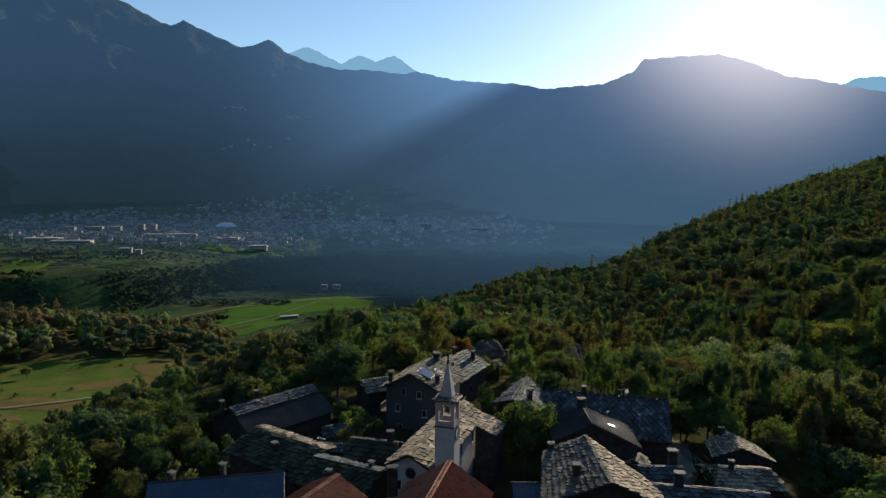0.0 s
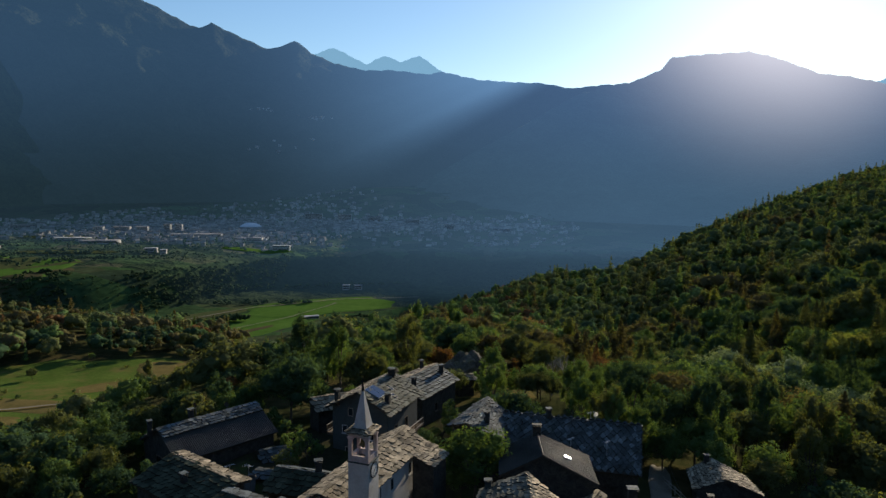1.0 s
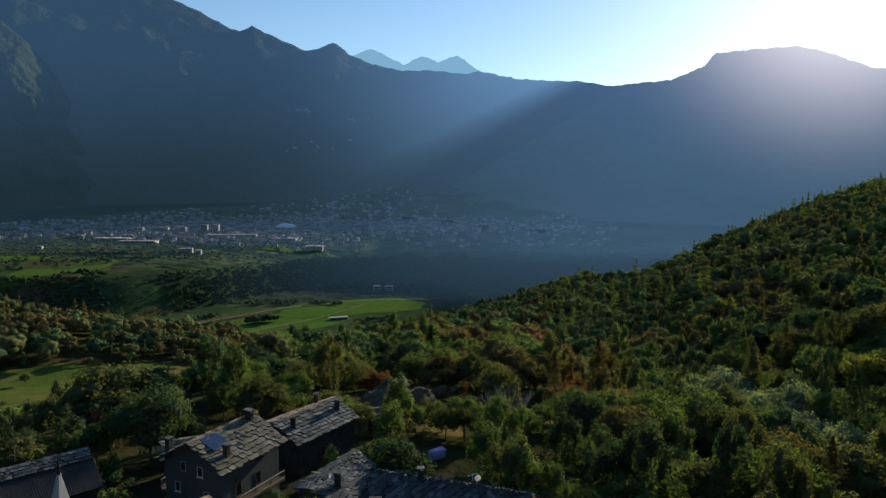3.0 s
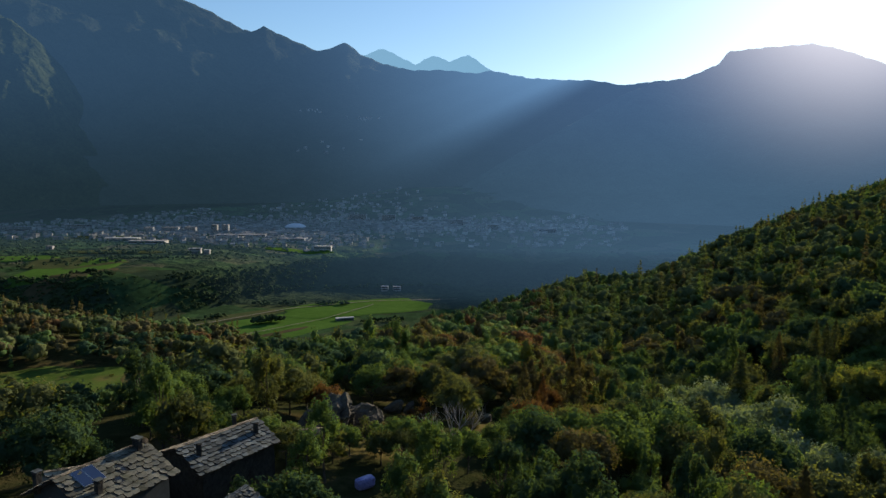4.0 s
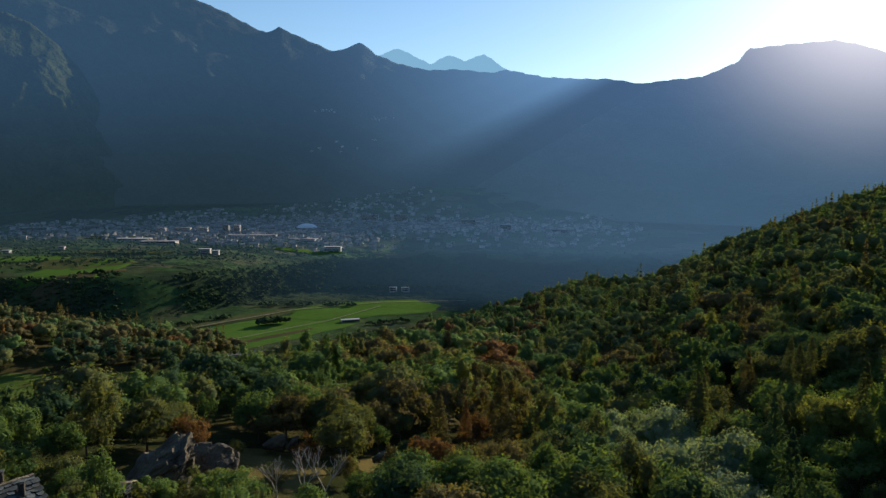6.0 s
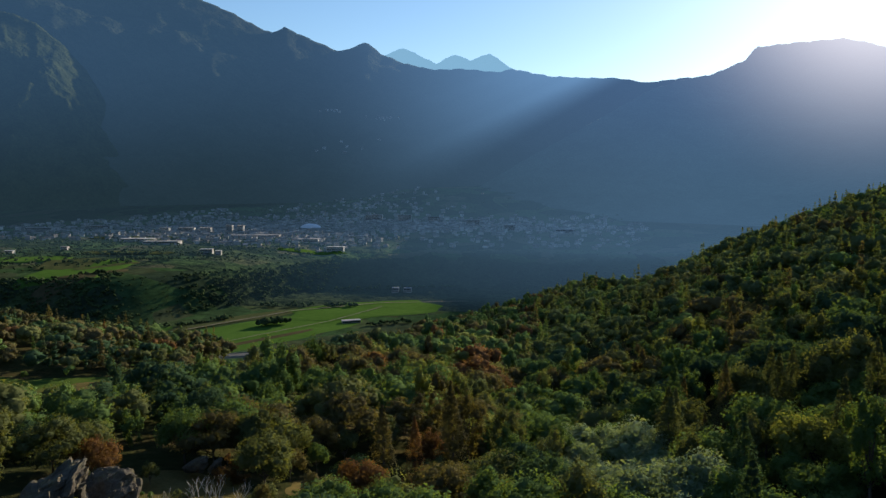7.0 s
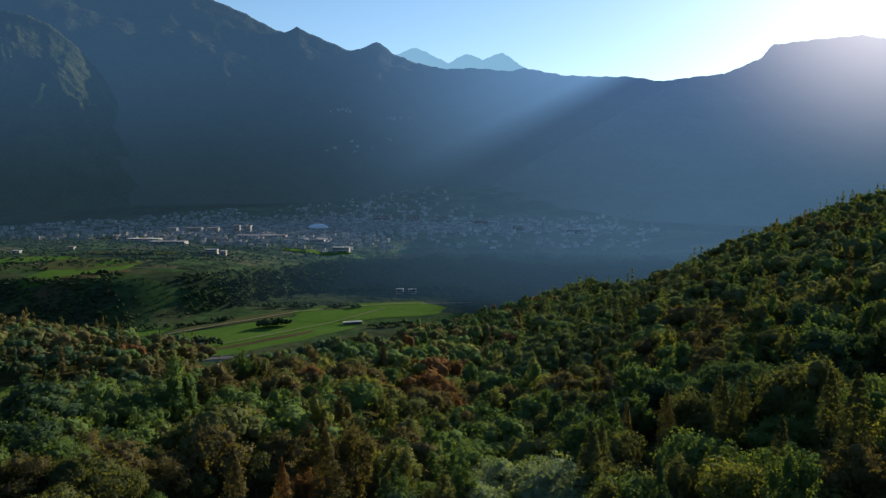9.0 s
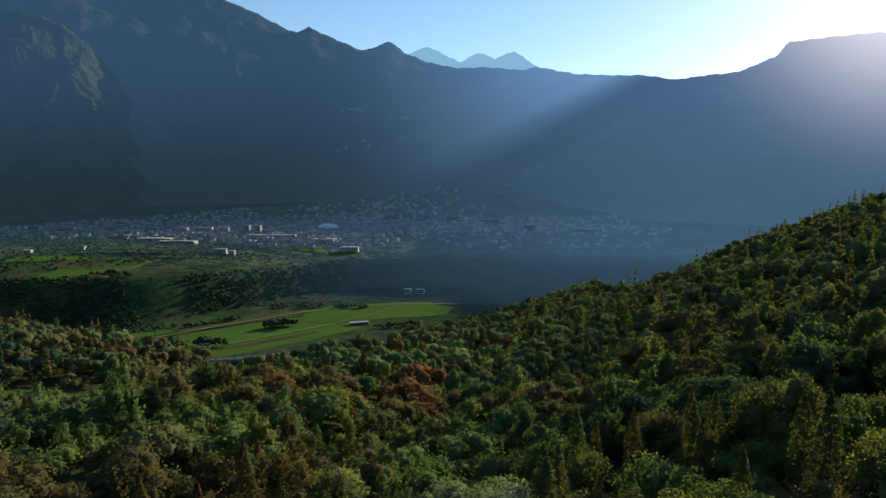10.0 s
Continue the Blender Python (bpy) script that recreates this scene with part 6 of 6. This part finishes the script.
def road_of(points, wide, lift, mat, label, n=40):
    """A road that follows the ground through the given places."""
    P = np.array(points, float)
    t = np.linspace(0, len(P) - 1, n)
    x, y = np.interp(t, range(len(P)), P[:, 0]), np.interp(t, range(len(P)), P[:, 1])
    dx, dy = np.gradient(x), np.gradient(y)
    ln = np.hypot(dx, dy)
    rows = []
    for k in range(n):
        ox, oy = -dy[k] / ln[k] * wide / 2, dx[k] / ln[k] * wide / 2
        z = max(top_z(x[k] + ox, y[k] + oy), top_z(x[k] - ox, y[k] - oy), top_z(x[k], y[k])) + lift
        rows.append([(x[k] + ox, y[k] + oy, z), (x[k] - ox, y[k] - oy, z)])
    return tagged(new("road", grid_mesh("road", np.array(rows), M[mat])), label, "road", kind="structure")


road_of([(-470, 1060), (-410, 1150), (-330, 1270), (-270, 1420)], 2.5, 3.6, "gravel", "pale country road across the fields")
road_of([(-600, 1105), (-545, 1190), (-430, 1364), (-274, 1461), (-100, 1500)], 4, 3.0, "gravel", "road along the valley floor")

road_of([(-150, 338), (-156, 318), (-172, 300), (-196, 288)], 1.6, 0.9, "gravel", "pale footpath across the meadow", 20)

# motorway bridge
bridge = empty("motorway_bridge", -380, 940, -228, "concrete motorway bridge on slab piers", "bridge", turn=22)
bm = bmesh.new()
box(bm, -150, -9, 19.0, 150, 9, 21.4)
part("deck", bm, M["concrete"], bridge)
bm = bmesh.new()
box(bm, -150, -8.4, 21.4, 150, 8.4, 21.5)
part("carriageway", bm, M["asphalt"], bridge)
for s in (-1, 1):
    bm = bmesh.new()
    box(bm, -150, s * 8.8 - 0.2, 21.4, 150, s * 8.8 + 0.2, 22.3)
    part("parapet", bm, M["concrete"], bridge)
for u in range(-120, 121, 30):
    bm = bmesh.new()
    box(bm, u - 1.6, -6, -6, u + 1.6, 6, 19.0, bevel=0.3)
    part("pier", bm, M["concrete"], bridge)


# ---- far trees: hedges, orchards, the wooded bank below the town ----
def far_ground(x, y):
    """The ground, or the mountain foot where that stands higher."""
    az = math.degrees(math.atan2(x - 45, y - 45))
    side = slope_z(2, x, y) if az > -12 else slope_z(4, x, y) if az < -32.8 else -999.0
    return max(top_z(x, y), slope_z(0, x, y), side)


def on_mountain(x, y):
    """Whether a place lies beyond the foot of the ranges."""
    return far_ground(x, y) > top_z(x, y) + 3


def polar(bearing, far):
    """A place in plan, by degrees from the valley's line and metres."""
    return 45 + far * math.sin(radians(bearing)), 45 + far * math.cos(radians(bearing))


def far_wood(spots, label, seed):
    r = random.Random(seed)
    parts = []
    for x, y, s in spots:
        V, S = (q[-3 * 120:] for q in FAR[r.choice(("round", "broad"))][r.randrange(5)])
        a = r.uniform(0, 6.283)
        ca, sa_ = math.cos(a), math.sin(a)
        parts.append((np.stack([(V[:, 0] * ca - V[:, 1] * sa_) * s + x, (V[:, 0] * sa_ + V[:, 1] * ca) * s + y, V[:, 2] * s * 0.95 + far_ground(x, y) - 1.5], 1),
                      np.stack([S[:, 0] * ca - S[:, 1] * sa_, S[:, 0] * sa_ + S[:, 1] * ca, S[:, 2]], 1)))
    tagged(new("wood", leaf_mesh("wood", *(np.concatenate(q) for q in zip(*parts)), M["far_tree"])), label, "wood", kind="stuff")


rt_ = random.Random(21)
bank = []
while len(bank) < 1100:
    x, y = rt_.uniform(-1000, -450), rt_.uniform(1050, 1830)
    steep = top_z(x, y + 12) - top_z(x, y - 12)
    brown = math.hypot((x + 690) / 60, (y - 1262) / 60) < 1
    if steep > 4.0 and not (brown and rt_.random() < 0.25):
        bank.append((x, y, rt_.uniform(0.35, 0.6) if brown else rt_.uniform(0.6, 1.15)))
far_wood(bank, "dark wooded bank below the town", 22)
hedge = []
for x0, y0, x1, y1, n in ((-450, 1215, -405, 1245, 26), (-505, 1075, -455, 1090, 16), (-600, 1180, -520, 1290, 26), (-650, 1150, -610, 1190, 14), (-790, 1265, -760, 1285, 14), (-850, 1290, -800, 1330, 16),
                          (-819, 1304, -815, 1308, 3), (-900, 1480, -780, 1520, 34), (-820, 1120, -700, 1090, 46), (-880, 1180, -800, 1120, 40), (-740, 1180, -680, 1110, 30), (-1100, 1520, -900, 1600, 50),
                          (-520, 1400, -330, 1425, 40), (-250, 1250, -180, 1300, 20), (-420, 1590, -150, 1640, 60)):
    for k in range(n):
        a = rt_.random()
        hedge.append((x0 + (x1 - x0) * a + rt_.uniform(-9, 9), y0 + (y1 - y0) * a + rt_.uniform(-9, 9), rt_.uniform(1.3, 2.1) if x0 in (-450, -505) else rt_.uniform(0.7, 1.4)))
while len(hedge) < 3300:
    x, y = polar(rt_.uniform(-46, 9), rt_.uniform(1650, 3000))
    if not on_mountain(x, y) and y > 1860 - 720 * float(step(-x, 480, 700)) and rt_.random() < (0.2 if x > -480 else 1):
        hedge.append((x, y, rt_.uniform(0.6, 1.25)))
for k in range(110):
    a = rt_.random()
    hedge.append((-660 - 120 * a + rt_.gauss(0, 22), 1190 - 60 * a + rt_.gauss(0, 22), rt_.uniform(0.5, 1.0)))
far_wood(hedge, "hedges and garden trees on the valley floor", 23)

# ---- the town ----
def far_house(vs, fs, x, y, z, w, d, h, turn, roof):
    """A far house: four walls and a pitched or flat roof; returns how many faces are walls."""
    b = len(vs)
    c, s = math.cos(turn), math.sin(turn)
    P = lambda u, v, zz: vs.append((x + u * c - v * s, y + u * s + v * c, z + zz))
    for zz in (-6, h):
        for u, v in ((-w, -d), (w, -d), (w, d), (-w, d)):
            P(u / 2, v / 2, zz)
    fs += [(b + i, b + (i + 1) % 4, b + 4 + (i + 1) % 4, b + 4 + i) for i in range(4)]
    return b


wall_v, wall_f, roof_v, roof_f = [], [], [], []
rt = random.Random(99)
count = 0
hamlets = [(rt.gauss(-17.3, 0.5), 5.0 + rt.gauss(0, 0.06)) for _ in range(9)] + [(rt.gauss(-13.5, 0.6), 4.45 + rt.gauss(0, 0.05)) for _ in range(14)] + [(rt.gauss(-17, 3.0), rt.uniform(1.6, 2.9)) for _ in range(9)]
while count < 2900:
    k = rt.random()
    if count < len(hamlets):                       # hamlets on the ledges of the mountain
        bearing, height = hamlets[count]
        far = 2900.0
        while far < 4500 and slope_z(0, *polar(bearing, far)) < 45 + far * math.tan(radians(height)):
            far += 12
        x, y = polar(bearing, far)
    elif k < 0.44:
        x, y = polar(rt.gauss(-21.5, 4.6), rt.gauss(2300, 170))
    elif k < 0.77:
        x, y = polar(rt.uniform(-46, -25), rt.uniform(1750, 2900))
    elif k < 0.93:
        x, y = polar(rt.triangular(-17, 9, -12), rt.gauss(2340, 60))
    elif k < 0.96:
        x, y = polar(rt.gauss(-14, 3.2), rt.uniform(2550, 3050))
    else:
        x, y = polar(rt.uniform(-10, 8), rt.uniform(1950, 2500))
    if count >= len(hamlets) and (y < 1790 + 0.05 * abs(x + 600) or math.hypot(x + 715, y - 2234) < 60 or on_mountain(x, y)):
        continue
    z = far_ground(x, y)
    w, d, h = rt.uniform(8, 17), rt.uniform(7, 11), rt.choice((5, 6, 6, 7, 8, 10))
    a = rt.gauss(0.2, 0.5)
    b = far_house(wall_v, wall_f, x, y, z, w, d, h, a, True)
    c, s = math.cos(a), math.sin(a)
    n = len(roof_v)
    o = 0.8
    rise = rt.choice((0.3, 2.2, 2.8, 3.2))
    for u, v, zz in ((-w / 2 - o, -d / 2 - o, h - 0.2), (w / 2 + o, -d / 2 - o, h - 0.2), (w / 2 + o, d / 2 + o, h - 0.2), (-w / 2 - o, d / 2 + o, h - 0.2), (-w / 2 - o, 0, h + rise), (w / 2 + o, 0, h + rise)):
        roof_v.append((x + u * c - v * s, y + u * s + v * c, z + zz))
    roof_f += [(n, n + 1, n + 5, n + 4), (n + 2, n + 3, n + 4, n + 5), (n, n + 4, n + 3), (n + 1, n + 2, n + 5), (n + 3, n + 2, n + 1, n)]
    count += 1
town = tagged(new("town_houses"), "houses and gardens of the town in the valley", "town", kind="stuff")
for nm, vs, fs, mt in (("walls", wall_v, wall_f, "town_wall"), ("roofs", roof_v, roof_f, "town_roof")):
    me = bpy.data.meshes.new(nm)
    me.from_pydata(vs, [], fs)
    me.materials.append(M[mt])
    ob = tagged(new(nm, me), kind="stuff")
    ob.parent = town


def block(x, y, w, d, h, turn, label, roof="town_roof", storeys=5, category="building", wall="town_wall"):
    """A larger building of the town: body, roof slab and rows of windows."""
    b = empty("apartment_block" if category == "apartment block" else "town_building", x, y, far_ground(x, y), label, category, "town buildings", turn)
    bm = bmesh.new()
    box(bm, -w / 2, -d / 2, -5, w / 2, d / 2, h)
    part("wall", bm, M[wall], b)
    bm = bmesh.new()
    box(bm, -w / 2 - 0.6, -d / 2 - 0.6, h, w / 2 + 0.6, d / 2 + 0.6, h + 0.7)
    part("roof", bm, M[roof], b)
    for k in range(storeys):
        bm = bmesh.new()
        z = (k + 0.3) * h / storeys
        box(bm, -w / 2 + 1, -d / 2 - 0.06, z, w / 2 - 1, -d / 2 + 0.1, z + 0.42 * h / storeys)
        part("window_band", bm, M["pane"], b)
    return b


for x, y, w, d, h, a, words, roof, st, cat in (
        (-1560, 2040, 90, 17, 17, 6, "long stately building with steep gables", "town_roof", 4, "building"), (-1400, 2110, 84, 16, 16, 6, "long dark block with a pale tower", "town_roof", 4, "building"),
        (-930, 2090, 20, 16, 26, 5, "tall apartment block in the town", "town_roof", 9, "apartment block"), (-895, 2095, 20, 16, 26, 5, "tall apartment block in the town", "town_roof", 9, "apartment block"),
        (-1060, 2060, 54, 14, 18, 3, "ochre apartment block in the town", "town_roof", 6, "apartment block"), (-1000, 2070, 36, 14, 19, 3, "pale apartment block in the town", "town_roof", 6, "apartment block"),
        (-1120, 2040, 28, 14, 17, 3, "pale apartment block in the town", "town_roof", 6, "apartment block"), (-545, 2420, 60, 16, 24, 5, "wide pale apartment block in the town", "town_roof", 8, "apartment block"),
        (-440, 2450, 50, 16, 21, 5, "wide pale apartment block in the town", "town_roof", 8, "apartment block"), (-500, 1830, 46, 18, 16, 8, "pale office building at the town's edge", "pale_roof", 4, "building"),
        (-800, 1990, 150, 30, 9, 8, "long low hall with a flat roof", "town_roof", 2, "hall"), (-630, 1960, 80, 40, 8, 4, "long low hall with a flat roof", "town_roof", 2, "hall"),
        (-770, 1640, 30, 14, 12, 12, "white houses at the edge of the terrace", "pale_roof", 3, "building"), (-735, 1632, 14, 12, 10, 12, "white houses at the edge of the terrace", "pale_roof", 3, "building"),
        (-280, 1590, 16, 12, 9, 5, "white house at the foot of the wooded bank", "pale_roof", 2, "house"), (-252, 1594, 18, 12, 8, 5, "white house at the foot of the wooded bank", "pale_roof", 2, "house"),
        (-292, 1272, 34, 9, 5, 25, "low farm shed with a bright roof in the fields", "pale_roof", 1, "shed"), (-482, 1070, 16, 10, 7, 20, "farmhouse among trees in the fields", "town_roof", 2, "house"),
        (-1250, 1560, 20, 12, 8, 10, "white farmhouse on the terrace", "pale_roof", 2, "house"), (-1160, 1640, 16, 12, 8, 10, "farmhouse on the terrace", "town_roof", 2, "house"),
        (-1080, 1830, 90, 30, 8, 4, "long low hall with a pale roof", "pale_roof", 2, "hall"), (-980, 1790, 100, 26, 7, 6, "long low hall with a flat roof", "town_roof", 1, "hall"),
        (-190, 2390, 50, 16, 20, 2, "pale apartment block in the town", "town_roof", 7, "apartment block"), (-60, 2330, 40, 16, 18, 2, "pale apartment block in the town", "town_roof", 6, "apartment block"),
        (-330, 2430, 46, 20, 20, 4, "pale building in the town", "pale_roof", 5, "building"), (120, 2300, 60, 18, 10, 4, "low pale building beyond the town", "pale_roof", 3, "building")):
    block(x, y, w, d, h, a, words, roof, st, cat)

# sports hall with a white dome
hall = empty("domed_hall", -715, 2234, top_z(-715, 2234), "sports hall under a shallow white dome", "hall")
bm = bmesh.new()
n = 36
prof = [(36, -4), (36, 7), (34, 9.5), (28, 14), (20, 17.5), (10, 19.6), (0.5, 20.3)]
ring = [[bm.verts.new((r_ * math.cos(2 * math.pi * k / n), 0.8 * r_ * math.sin(2 * math.pi * k / n), z_)) for k in range(n)] for r_, z_ in prof[1:]]
for a, b in zip(ring, ring[1:]):
    for k in range(n):
        bm.faces.new((a[k], a[(k + 1) % n], b[(k + 1) % n], b[k]))
part("dome", bm, M["white_roof"], hall, "shallow white membrane dome", smooth=True)
bm = bmesh.new()
ring = [[bm.verts.new((35 * math.cos(2 * math.pi * k / n), 28 * math.sin(2 * math.pi * k / n), z_)) for k in range(n)] for z_ in (-4, 7)]
for k in range(n):
    bm.faces.new((ring[0][k], ring[0][(k + 1) % n], ring[1][(k + 1) % n], ring[1][k]))
part("wall", bm, M["concrete"], hall)
